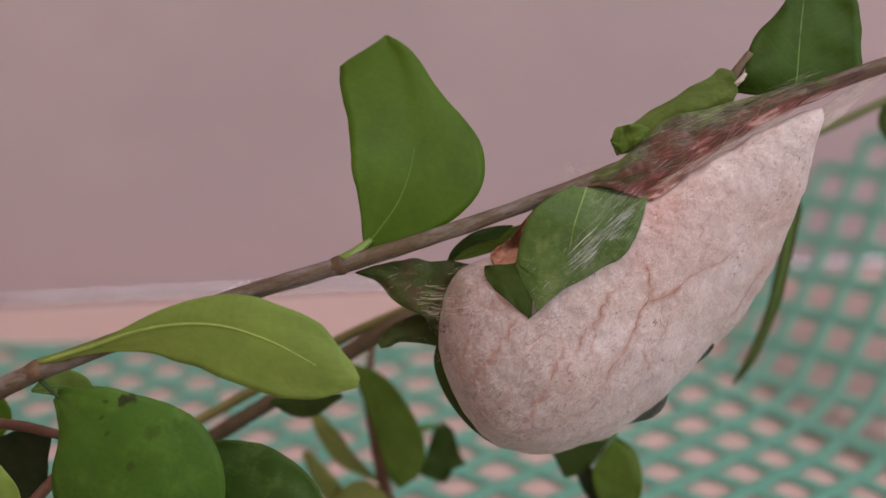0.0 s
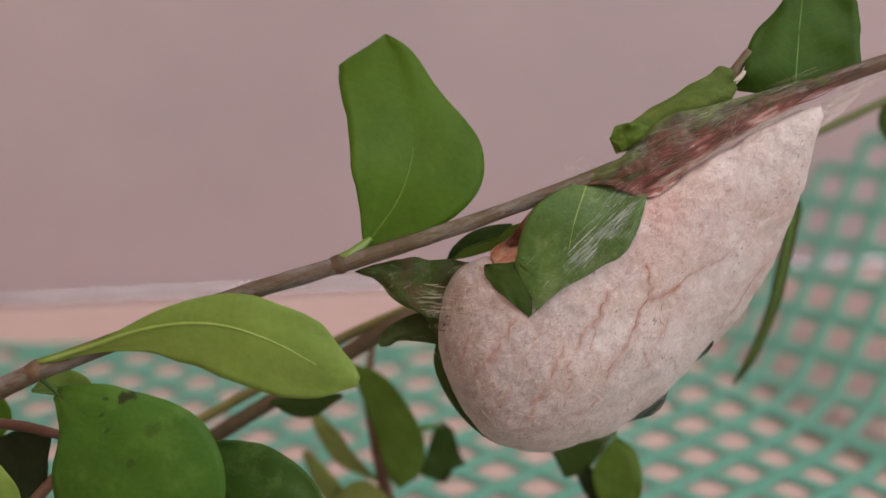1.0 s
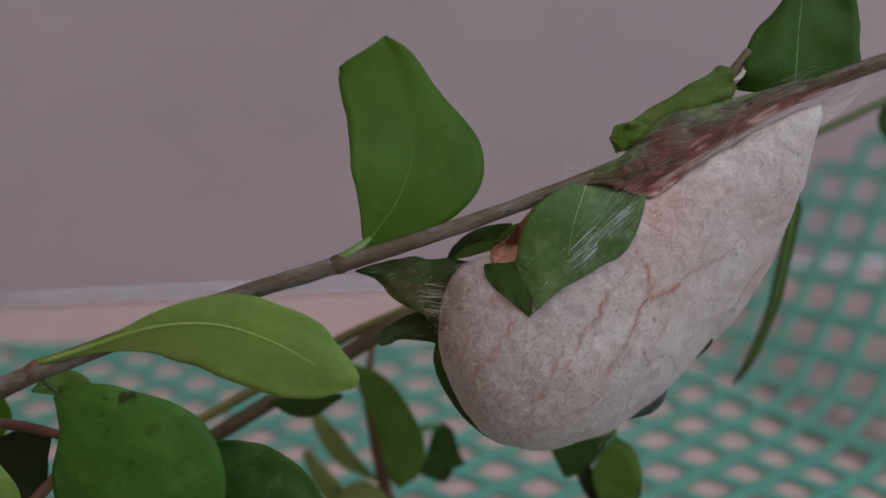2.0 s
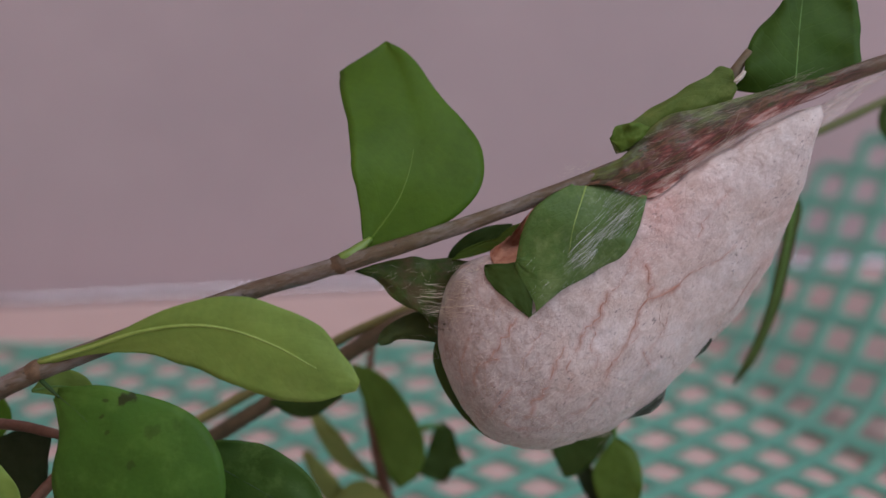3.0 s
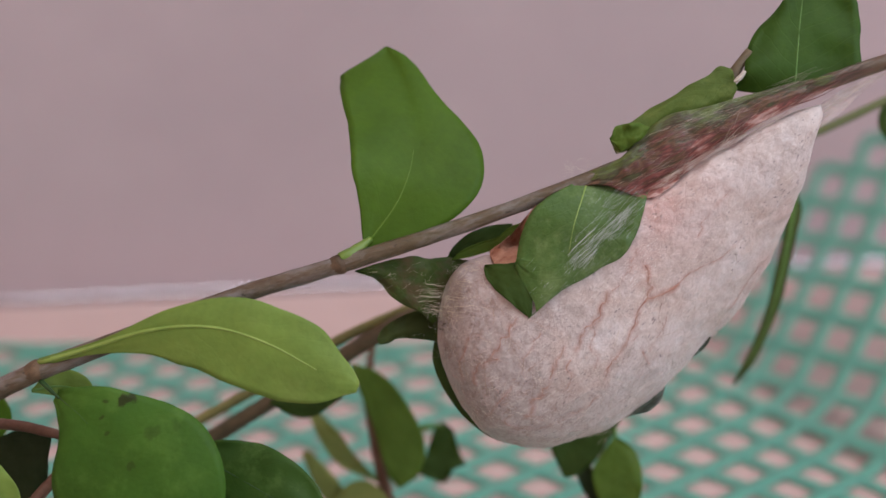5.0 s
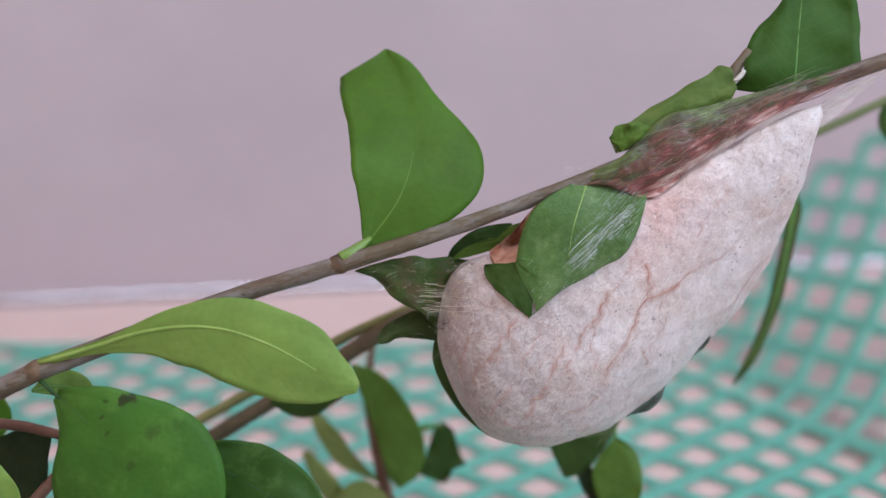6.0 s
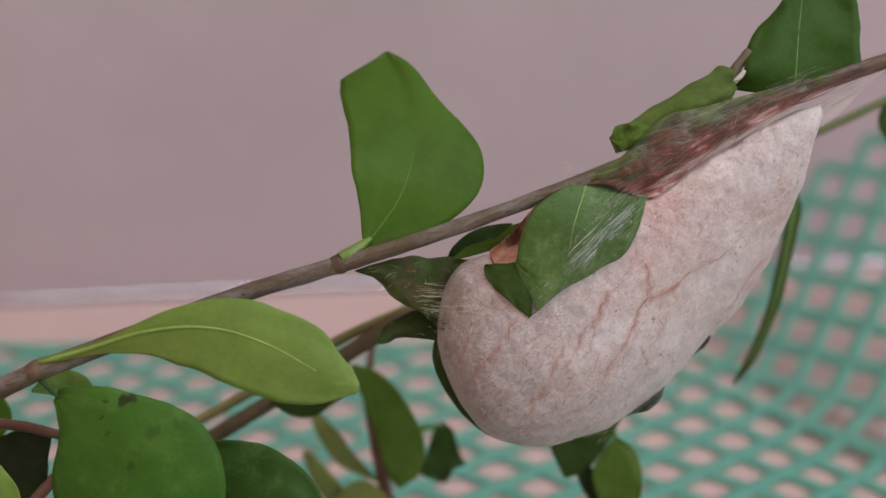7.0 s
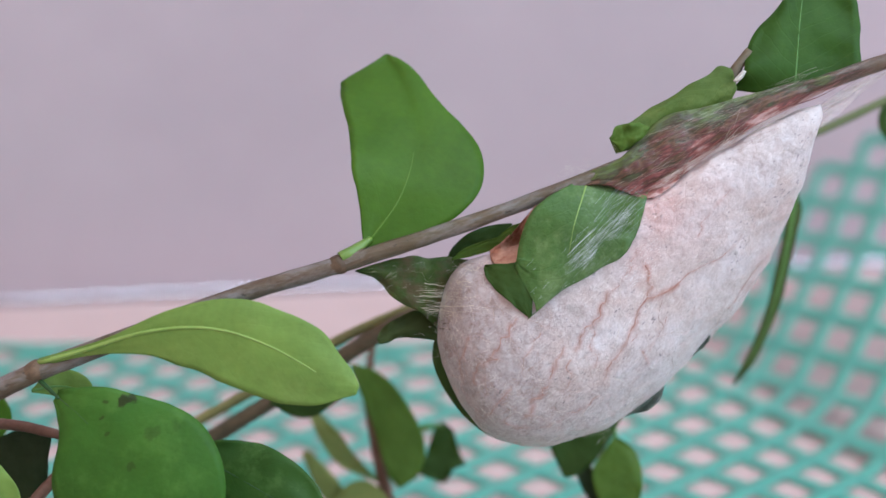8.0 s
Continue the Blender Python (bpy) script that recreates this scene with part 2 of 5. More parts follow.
LEAF = leaf_material("leaf_green", (0.072, 0.150, 0.012), (0.10, 0.20, 0.025))
LEAF_TOP = leaf_material("leaf_deep_green", (0.042, 0.100, 0.010), (0.085, 0.17, 0.03), veined=0.14, patchy=0.2)
LEAF_CRUMPLED = leaf_material("leaf_crumpled", (0.060, 0.100, 0.022), (0.12, 0.18, 0.06), veined=0.06, patchy=0.6, rough=0.35, bump=0.9, browned=0.8)
LEAF_MOTTLED = leaf_material("leaf_mottled", (0.042, 0.098, 0.013), (0.05, 0.11, 0.02), spots=0.6, patchy=0.9)
LEAF_SPOTTED = leaf_material("leaf_spotted", (0.056, 0.140, 0.016), (0.04, 0.10, 0.01), spots=0.12, patchy=0.35, stains=(
    (0.405, 0.84, 0.030, 0.15, 0.85), (0.575, 0.53, 0.022, 0.10, 0.3), (0.60, 0.05, 0.012, 0.06, 0.4),
    (0.39, 0.27, 0.010, 0.06, 0.6), (0.35, 0.62, 0.012, 0.05, 0.6), (0.46, 0.12, 0.008, 0.04, 0.5)))
LEAF_PALE = leaf_material("leaf_pale", (0.182, 0.280, 0.056), (0.21, 0.31, 0.07), patchy=0.12)
LEAF_VEILED = veiled_leaf_material()
LEAF_FOLD = leaf_material("leaf_folded", (0.095, 0.165, 0.022), (0.13, 0.21, 0.05), veined=0.25)
LEAF_OLD = leaf_material("leaf_old", (0.105, 0.160, 0.030), (0.15, 0.21, 0.06), veined=0.12, patchy=0.35, bump=0.6)
DRY = plain_material("dry_leaf", (0.42, 0.38, 0.34), (0.62, 0.58, 0.52), 400, 0.5)
LEAF_DARK = leaf_material("leaf_dark", (0.042, 0.080, 0.014), (0.03, 0.08, 0.015))
LEAF_YOUNG = leaf_material("leaf_young", (0.235, 0.275, 0.08), (0.2, 0.25, 0.07))
LEAF_GREY = leaf_material("leaf_grey", (0.12, 0.15, 0.12), (0.2, 0.22, 0.19), veined=0.4, patchy=0.6)
LEAF_OLIVE = leaf_material("leaf_olive", (0.062, 0.088, 0.024), (0.08, 0.13, 0.03))
# leaf green darkened so that the colour itself carries the shade
LEAF_SHADE = leaf_material("leaf_shade_dark", (0.026, 0.042, 0.014), (0.03, 0.05, 0.015), patchy=0.3)
FELT = plain_material("silk_felt_grey", (0.022, 0.038, 0.012), (0.18, 0.195, 0.115), 800, 0.34, 0.8, ((0.22, 1, 1), (0, -24, 0)), depth=0.0005)
FILM, film_tree, film_bsdf = nodes_of("silk_film")
film_bsdf.inputs["Base Color"].default_value = (0.72, 0.66, 0.65, 1)
film_bsdf.inputs["Roughness"].default_value = 0.4
film_tree.links.new(ramp(film_tree, noise_tex(film_tree, 1200.0, 4.0, ((0.08, 1, 1), (0, -30, 0))), 0.35, 1.5), film_bsdf.inputs["Alpha"])
RIB = plain_material("midrib_pale", (0.19, 0.29, 0.055), (0.27, 0.37, 0.09), 300, 0.45)
RIB_GREEN = plain_material("midrib_green", (0.085, 0.19, 0.03), (0.12, 0.24, 0.05), 300, 0.45)
RIB_SOFT = plain_material("midrib_soft", (0.085, 0.165, 0.010), (0.11, 0.20, 0.02), 300, 0.5)
RIB_DARK = plain_material("midrib_dark", (0.018, 0.05, 0.012), (0.03, 0.08, 0.02), 300, 0.5)
STALK = plain_material("petiole_green", (0.090, 0.155, 0.022), (0.145, 0.22, 0.036), 200, 0.4)
BARK = bark_material()
BARK_DARK = plain_material("bark_dark", (0.060, 0.042, 0.022), (0.145, 0.105, 0.058), 150, 0.6, 0.5)
BARK_OLIVE = plain_material("bark_olive", (0.13, 0.12, 0.04), (0.22, 0.20, 0.07), 150, 0.55)
BARK_GREEN = plain_material("bark_green", (0.085, 0.105, 0.035), (0.14, 0.16, 0.06), 150, 0.5)
BARK_RED = plain_material("bark_red", (0.085, 0.036, 0.024), (0.20, 0.098, 0.065), 180, 0.55)
SCAR = plain_material("node_rust", (0.042, 0.024, 0.012), (0.16, 0.100, 0.058), 300, 0.6)
SHELL = cocoon_material()
CREASE = plain_material("crease_brown", (0.28, 0.125, 0.095), (0.45, 0.28, 0.235), 600, 0.6)
WRINKLE = plain_material("wrinkle_brown", (0.28, 0.19, 0.16), (0.46, 0.36, 0.32), 600, 0.6)
BAND = band_material()
MAROON = plain_material("silk_maroon", (0.07, 0.028, 0.024), (0.24, 0.105, 0.09), 600, 0.34, 0.8, ((0.22, 1, 1), (0, -24, 0)), depth=0.0005)
MURK = plain_material("silk_dark_brown", (0.024, 0.017, 0.010), (0.12, 0.08, 0.05), 600, 0.32, 0.8, ((0.22, 1, 1), (0, -24, 0)), depth=0.0005)
RUST = plain_material("silk_rust", (0.13, 0.035, 0.03), (0.38, 0.145, 0.12), 700, 0.5, 0.8, ((0.22, 1, 1), (0, -34, 0)))
TUFT = plain_material("silk_rust_orange", (0.30, 0.105, 0.06), (0.60, 0.34, 0.24), 1000, 0.5, 0.9, ((0.08, 1, 1), (0, -50, 0)))
THREAD = plain_material("silk_thread", (0.56, 0.47, 0.39), (0.76, 0.70, 0.63), 500, 0.25)
THREAD_WHITE = plain_material("silk_thread_white", (0.66, 0.72, 0.72), (0.86, 0.90, 0.90), 500, 0.22, spec=0.8)
GOLD = plain_material("silk_golden", (0.80, 0.70, 0.52), (0.92, 0.85, 0.72), 500, 0.2, spec=0.8)
THREAD_RED = plain_material("silk_thread_red", (0.20, 0.09, 0.075), (0.44, 0.26, 0.22), 500, 0.3)
NET = plain_material("net_green_plastic", (0.20, 0.51, 0.42), (0.24, 0.56, 0.46), 40, 0.28, 0.1, spec=0.6)
glow = add(NET.node_tree, "ShaderNodeBsdfTranslucent")
glow.inputs[0].default_value = (0.22, 0.62, 0.48, 1)
blend = NET.node_tree.nodes.new("ShaderNodeMixShader")
blend.inputs[0].default_value = 0.45
NET.node_tree.links.new(NET.node_tree.nodes["Principled BSDF"].outputs[0], blend.inputs[1])
NET.node_tree.links.new(glow.outputs[0], blend.inputs[2])
NET.node_tree.links.new(blend.outputs[0], NET.node_tree.nodes["Material Output"].inputs[0])
WALL = plain_material("wall_pink_paint", (0.408, 0.322, 0.347), (0.468, 0.373, 0.397), 6, 0.55, 0.15)
TABLE = plain_material("tabletop_pink", (0.535, 0.378, 0.350), (0.59, 0.428, 0.40), 7, 0.24, 0.1, spec=0.6)
BEAD = plain_material("trim_aluminium", (0.78, 0.76, 0.82), (0.86, 0.84, 0.90), 20, 0.14, 0.05, metal=1.0)
# pale so that the added, unseen walls and ceiling reflect fill light
ROOM = plain_material("fill_wall_paint", (0.70, 0.66, 0.63), (0.78, 0.73, 0.70), 4, 0.7, 0.1)
WARM = plain_material("bounce_salmon_paint", (0.57, 0.34, 0.25), (0.63, 0.39, 0.30), 4, 0.7, 0.1)
WOOD = plain_material("floor_grey", (0.22, 0.19, 0.17), (0.30, 0.26, 0.23), 5, 0.5, 0.1)


# ---- shapes ----
def part(name, bm, material, parent=None, label="", at=None, smooth=True):
    data = bpy.data.meshes.new(name)
    bm.normal_update()
    bm.to_mesh(data)
    bm.free()
    if smooth:
        data.polygons.foreach_set("use_smooth", [True] * len(data.polygons))
    data.materials.append(material)
    ob = new(name, data)
    if parent is not None:
        ob.parent = parent
    if at is not None:
        ob.location = at
    return tagged(ob, label)


def vecs(points):
    return [Vector(p) * MM for p in points]


def glide(values, u):
    """Smooth passage through evenly spaced values (numbers or vectors), u from 0 to 1."""
    n = len(values) - 1
    f = min(max(u, 0.0), 1.0) * n
    i = min(int(f), n - 1)
    f -= i
    p1, p2 = values[i], values[i + 1]
    p0 = values[i - 1] if i else p1 * 2 - p2
    p3 = values[i + 2] if i + 2 <= n else p2 * 2 - p1
    return 0.5 * (2 * p1 + (p2 - p0) * f + (2 * p0 - 5 * p1 + 4 * p2 - p3) * f * f + (3 * p1 - p0 - 3 * p2 + p3) * f ** 3)


def tube(bm, line, radii, steps=24, sides=10, rough=0.0, seed=0.0):
    """A tapered, capped tube along a smooth line (metres)."""
    rings, before = [], None
    for k in range(steps + 1):
        u = k / steps
        c = glide(line, u)
        way = (glide(line, min(1, u + 0.01)) - glide(line, max(0, u - 0.01))).normalized()
        if before is None:
            before = way.orthogonal().normalized()
        side = (before - way * before.dot(way)).normalized()
        before = side
        up = way.cross(side)
        r = max(glide(radii, u), 1e-5)
        ring = []
        for j in range(sides):
            a = 2 * math.pi * j / sides
            d = side * math.cos(a) + up * math.sin(a)
            q = r * (1 + rough * noise.noise((c + d * r) * 900 + Vector((seed, 0, 0))))
            ring.append(bm.verts.new(c + d * q))
        rings.append(ring)
    for a, b in zip(rings, rings[1:]):
        for j in range(sides):
            bm.faces.new((a[j], a[(j + 1) % sides], b[(j + 1) % sides], b[j]))
    bm.faces.new(rings[0][::-1])
    bm.faces.new(rings[-1])
    return bm


def stem(name, points, radii, material, parent=None, label="", steps=60, rough=0.10, sides=14):
    bm = tube(bmesh.new(), vecs(points), [r * MM for r in radii], steps, sides, rough)
    return part(name, bm, material, parent, label)


def leaf(mid, left, right, material, parent, bend=(0.0, 0.0), wave=0.25, thick=0.32, rib=RIB_GREEN, rib_size=0.42,
         stalk=None, rib_to=1.0, stalk_size=0.75, stalk_look=None, label="", seed=0.0, face=None, name="leaf", fold=0.0, mesh=(44, 8)):
    """A leaf along its midrib, with its own half widths to either side; bend lifts (+: away) the edges. Its origin is its base."""
    line, lw, rw = vecs(mid), [w * MM for w in left], [w * MM for w in right]
    base = line[0].copy()
    line = [p - base for p in line]
    out = (face or FACE).normalized()
    n, half = mesh
    bm = bmesh.new()
    uv = bm.loops.layers.uv.new("UVMap")
    widest = max(max(lw), max(rw))
    spots, front, back = {}, [], []
    for k in range(n + 1):
        u = k / n
        c = glide(line, u)
        way = (glide(line, min(1, u + 0.01)) - glide(line, max(0, u - 0.01))).normalized()
        side = out.cross(way).normalized()
        up = way.cross(side).normalized()
        wl, wr = max(glide(lw, u), 0.00008), max(glide(rw, u), 0.00008)
        row_f, row_b = [], []
        for j in range(-half, half + 1):
            s = j / half
            w = wl if s > 0 else wr
            lift = (bend[0] if s > 0 else bend[1]) * MM * s * s * (w / widest)
            ripple = wave * MM * abs(s) ** 1.5 * noise.noise(Vector((u * 5 + seed, s * 1.5, seed * 3.1))) * 2
            ripple += 0.10 * MM * noise.noise(Vector((u * 11, s * 5 + seed, 7)))
            groove = fold * MM * (1 - abs(s)) ** 3
            edge = 1 + 0.012 * noise.noise(Vector((u * 16, seed, j > 0)))
            p = c + side * (s * w * edge) - up * (lift + ripple + groove)
            t = thick * MM * 0.5 * (1.0 - 0.6 * s * s) * min(1, 0.3 + 6 * min(u, 1 - u))
            row_f.append(bm.verts.new(p + up * t))
            row_b.append(bm.verts.new(p - up * t))
            spots[row_f[-1]] = spots[row_b[-1]] = (u, s)
        front.append(row_f)
        back.append(row_b)
    m = 2 * half
    for k in range(n):
        for j in range(m):
            bm.faces.new((front[k][j], front[k + 1][j], front[k + 1][j + 1], front[k][j + 1]))
            bm.faces.new((back[k][j], back[k][j + 1], back[k + 1][j + 1], back[k + 1][j]))
        bm.faces.new((front[k][0], back[k][0], back[k + 1][0], front[k + 1][0]))
        bm.faces.new((front[k][m], front[k + 1][m], back[k + 1][m], back[k][m]))
    for j in range(m):
        bm.faces.new((front[0][j], front[0][j + 1], back[0][j + 1], back[0][j]))
        bm.faces.new((front[n][j], back[n][j], back[n][j + 1], front[n][j + 1]))
    bmesh.ops.recalc_face_normals(bm, faces=bm.faces)
    for f in bm.faces:
        for loop in f.loops:
            loop[uv].uv = spots[loop.vert]
    ob = part(name, bm, material, parent, label, at=base)
    if rib:
        raised = [glide(line, rib_to * k / 12) + out * (thick * 0.40 - fold) * MM for k in range(12)]
        size = [rib_size * MM * (1.15 - k / 12) for k in range(12)]
        part("midrib", tube(bmesh.new(), raised, size, 36, 8), rib, ob)
    if stalk:
        pts = [p - base for p in vecs(stalk)] + [glide(line, 0.06)]
        part("petiole", tube(bmesh.new(), pts, [stalk_size * MM * f for f in (1.1, 1.0, 0.5)], 16, 10, 0.05), stalk_look or RIB_GREEN, ob)
    return ob


def group_root(name, label, category, group="", kind=""):
    return tagged(new(name), label, category, group, kind)


def box(bm, lo, hi):
    bmesh.ops.create_cube(bm, size=1, matrix=Matrix.LocRotScale((Vector(lo) + Vector(hi)) / 2, None, Vector(hi) - Vector(lo)))
    return bm


# ---- room ----
WALL_Y, WALL_SLOPE, BACK = 0.5328, 0.141, 0.90


def slanted(bm, from_y):
    """Turns what lies behind from_y to follow the slanting wall."""
    for v in bm.verts:
        if v.co.y > from_y:
            v.co.y += WALL_SLOPE * v.co.x
    return bm


bm = slanted(box(bmesh.new(), (-0.5, WALL_Y, -0.75), (1.1, WALL_Y + 0.12, 1.9)), 0)
tagged(part("wall_back", bm, WALL, None, smooth=False), "plain pink painted wall behind the table", "wall", kind="structure")
# out of view; added to throw warm light in from the left
bm = box(bmesh.new(), (-0.62, -1.6, -0.75), (-0.5, BACK, 1.9))
tagged(part("wall_left", bm, WARM, None, smooth=False), "unseen salmon side wall, added for warm bounce", "wall", kind="structure")
# right wall, front wall and ceiling are out of view, added for fill light
bm = bmesh.new()
y0, y1, z0, z1 = SIDE_LIGHT_AT.y - 0.7, SIDE_LIGHT_AT.y + 0.7, SIDE_LIGHT_AT.z - 0.6, SIDE_LIGHT_AT.z + 0.6
for lo, hi in (((1.1, -1.6, -0.75), (1.22, y0, 1.9)), ((1.1, y1, -0.75), (1.22, BACK, 1.9)),
               ((1.1, y0, -0.75), (1.22, y1, z0)), ((1.1, y0, z1), (1.22, y1, 1.9))):
    box(bm, lo, hi)
tagged(part("wall_right", bm, ROOM, None, smooth=False), "unseen pale side wall with an opening, added to shape the light", "wall", kind="structure")
bm = box(bmesh.new(), (-0.62, -1.72, -0.75), (1.22, -1.6, 1.9))
tagged(part("wall_front", bm, ROOM, None, smooth=False), "unseen pale wall, added to fill the light", "wall", kind="structure")
bm = bmesh.new()
cx0, cx1, cy0, cy1 = TOP_LIGHT_AT.x - 0.7, TOP_LIGHT_AT.x + 0.7, TOP_LIGHT_AT.y - 0.5, TOP_LIGHT_AT.y + 0.5
for lo, hi in (((-0.62, -1.72, 1.9), (cx0, BACK, 2.0)), ((cx1, -1.72, 1.9), (1.22, BACK, 2.0)),
               ((cx0, -1.72, 1.9), (cx1, cy0, 2.0)), ((cx0, cy1, 1.9), (cx1, BACK, 2.0))):
    box(bm, lo, hi)
tagged(part("ceiling", bm, ROOM, None, smooth=False), "unseen pale ceiling with an opening, added to shape the light", "ceiling", kind="structure")
bm = box(bmesh.new(), (-0.62, -1.72, -0.85), (1.22, BACK, -0.75))
tagged(part("floor", bm, WOOD, None, smooth=False), "plain grey floor", "floor", kind="structure")

table = group_root("table", "smooth pink table standing against the wall", "table")
bm = slanted(box(bmesh.new(), (-0.495, -0.45, -0.03), (0.8, WALL_Y - 0.001, 0.0)), 0)
bmesh.ops.bevel(bm, geom=bm.edges[:], offset=0.003, segments=2, affect="EDGES")
part("tabletop", bm, TABLE, table, smooth=False)
for x in (-0.44, 0.74):
    for y in (-0.39, WALL_Y - 0.07 + WALL_SLOPE * x):
        part("leg", box(bmesh.new(), (x - 0.025, y - 0.025, -0.75), (x + 0.025, y + 0.025, -0.03)), TABLE, table, smooth=False)

bm = tube(bmesh.new(), [Vector((x, WALL_Y + WALL_SLOPE * x - 0.0010, 0.0012)) for x in (-0.495, -0.2, 0.3, 0.8)], [0.0008] * 4, 40, 14, 0.05)
tagged(part("trim", bm, BEAD), "narrow shiny aluminium trim between tabletop and wall", "trim", kind="structure")

# ---- green plastic net ----
net = group_root("plastic_net", "green plastic net with square holes, one end curled up", "net")
NET_BACK, NET_FRONT, NET_LEFT = 467.9, 170.0, -260.0
ALONG_FLAT, ALONG_CURL = Vector((10.4, -9.8, 0)), Vector((7.8, -11.8, 0))   # one mesh along the net
CLIMB = ((10.5, 9.0, 2.0), (7.8, 10.3, 4.8), (6.8, 10.2, 7.0), (6.8, 9.8, 7.0), (6.5, 9.8, 7.6), (6.3, 9.7, 8.4), (5.9, 10.0, 8.4))


def eased(x):
    x = min(max(x, 0.0), 1.0)
    return x * x * (3 - 2 * x)


def net_point(i, j):
    """Where mesh (i, j) of the net lies, in millimetres: flat on the table, rising where j is above 0."""
    p = Vector((87.4, 410.3, 0.6))
    if j <= 0:
        p += Vector((10.5, 9.5, 0)) * j
    for k in range(12):
        p += Vector(CLIMB[min(k, 6)]) * min(max(j - k, 0.0), 1.0)
    p += ALONG_FLAT.lerp(ALONG_CURL, eased((j + 3) / 4)) * i
    lift = p.z + 1.8 * i * eased(j)
    p.z = 0.6 + 0.5 * (lift - 0.6 + math.sqrt((lift - 0.6) ** 2 + 1.5)) if j > 0 else 0.6
    return p


def net_mesh(i, j):
    """Whether the net has this mesh: it is cut in steps where it rises, and straight along its back."""
    p = net_point(i, j)
    return j - i <= 9 and i <= 9 and p.x > NET_LEFT and p.y > NET_FRONT and (p.y < NET_BACK - 4 or (p.z > 6 and i > -9))


def strand(points, ups, wide, thick):
    """A flat bar with rounded edges along a line; ups: which way it faces at each point."""
    bm = bmesh.new()
    line = vecs(points)
    n = max(2, 3 * (len(line) - 1))
    rings = []
    for k in range(n + 1):
        u = k / n
        c = glide(line, u)
        way = (glide(line, min(1, u + 0.01)) - glide(line, max(0, u - 0.01))).normalized()
        side = glide(ups, u).cross(way).normalized()
        top = way.cross(side)
        rings.append([bm.verts.new(c + (side * math.cos(a) * wide + top * math.sin(a) * thick) * MM * 0.5)
                      for a in (i * math.pi / 4 for i in range(8))])
    for a, b in zip(rings, rings[1:]):
        for j in range(8):
            bm.faces.new((a[j], a[(j + 1) % 8], b[(j + 1) % 8], b[j]))
    bm.faces.new(rings[0][::-1])
    bm.faces.new(rings[-1])
    return part("strand", bm, NET, net)


def net_normal(i, j):
    a, b = net_point(i + 0.5, j) - net_point(i - 0.5, j), net_point(i, j + 0.5) - net_point(i, j - 0.5)
    return a.cross(b).normalized()


for across in (False, True):
    for k in range(-48, 40):
        run = []
        for q in range(-50, 42):
            i, j = (k + 0.5, q) if across else (q, k + 0.5)
            ends = ((k, q), (k + 1, q)) if across else ((q, k), (q, k + 1))
            if any(net_mesh(*e) for e in ends):
                run.append((i, j))
            elif run:
                break
        if len(run) > 1:
            step = (0, 0.5) if across else (0.5, 0)
            run = [(run[0][0] - step[0], run[0][1] - step[1]), *run, (run[-1][0] + step[0], run[-1][1] + step[1])]
            rise = Vector((0, 0, 0.5 if across else 0.0))
            strand([net_point(*q) + rise for q in run], [net_normal(*q) for q in run], 5.0, 1.1)
strand([(NET_LEFT, NET_BACK, 1.5), (-60, NET_BACK, 1.5), (40, NET_BACK, 1.5)], [Vector((0, 0, 1))] * 3, 3.5, 1.8)

# ---- the leafy twig ----
twig = group_root("leafy_twig", "slanting grey-brown twig with smooth green leaves", "twig")
stem("stem", [(-213.3, 331.97, 0.43), (-154.8, 292.45, 34.73), (-110.63, 273.76, 55.27), (-84.98, 272.7, 65.2), (-71.8, 272.53, 71.32), (-54.4, 274.52, 77.61), (-35.4, 276.62, 84.29), (-18.0, 278.19, 89.25), (1.6, 280.05, 95.16), (21.6, 282.22, 102.03), (39.6, 284.44, 109.09), (54.6, 286.43, 115.38), (67.6, 287.75, 119.58), (81.6, 289.19, 124.15), (101.6, 291.12, 130.26)],
     [1.4, 1.5, 1.8, 1.9, 1.8, 1.65, 1.6, 1.55, 1.4, 1.3, 1.3, 1.4, 1.4, 1.4, 1.3], BARK, twig, steps=110)
stem("node", [(-74.0, 272.26, 70.46), (-71.8, 272.59, 71.51), (-70.0, 272.8, 72.18)], [1.6, 2.0, 1.5], SCAR, twig, steps=10)
stem("node", [(-19.8, 278.04, 88.77), (-18.2, 278.19, 89.25), (-16.8, 278.31, 89.63)], [1.45, 1.8, 1.4], SCAR, twig, steps=10)
stem("side_twig", [(49.6, 289.54, 115.3), (52.31, 292.2, 120.39), (55.33, 294.41, 124.07)], [1.0, 1.0, 0.8], BARK_DARK, twig, "short dark stub of a side twig", steps=14)

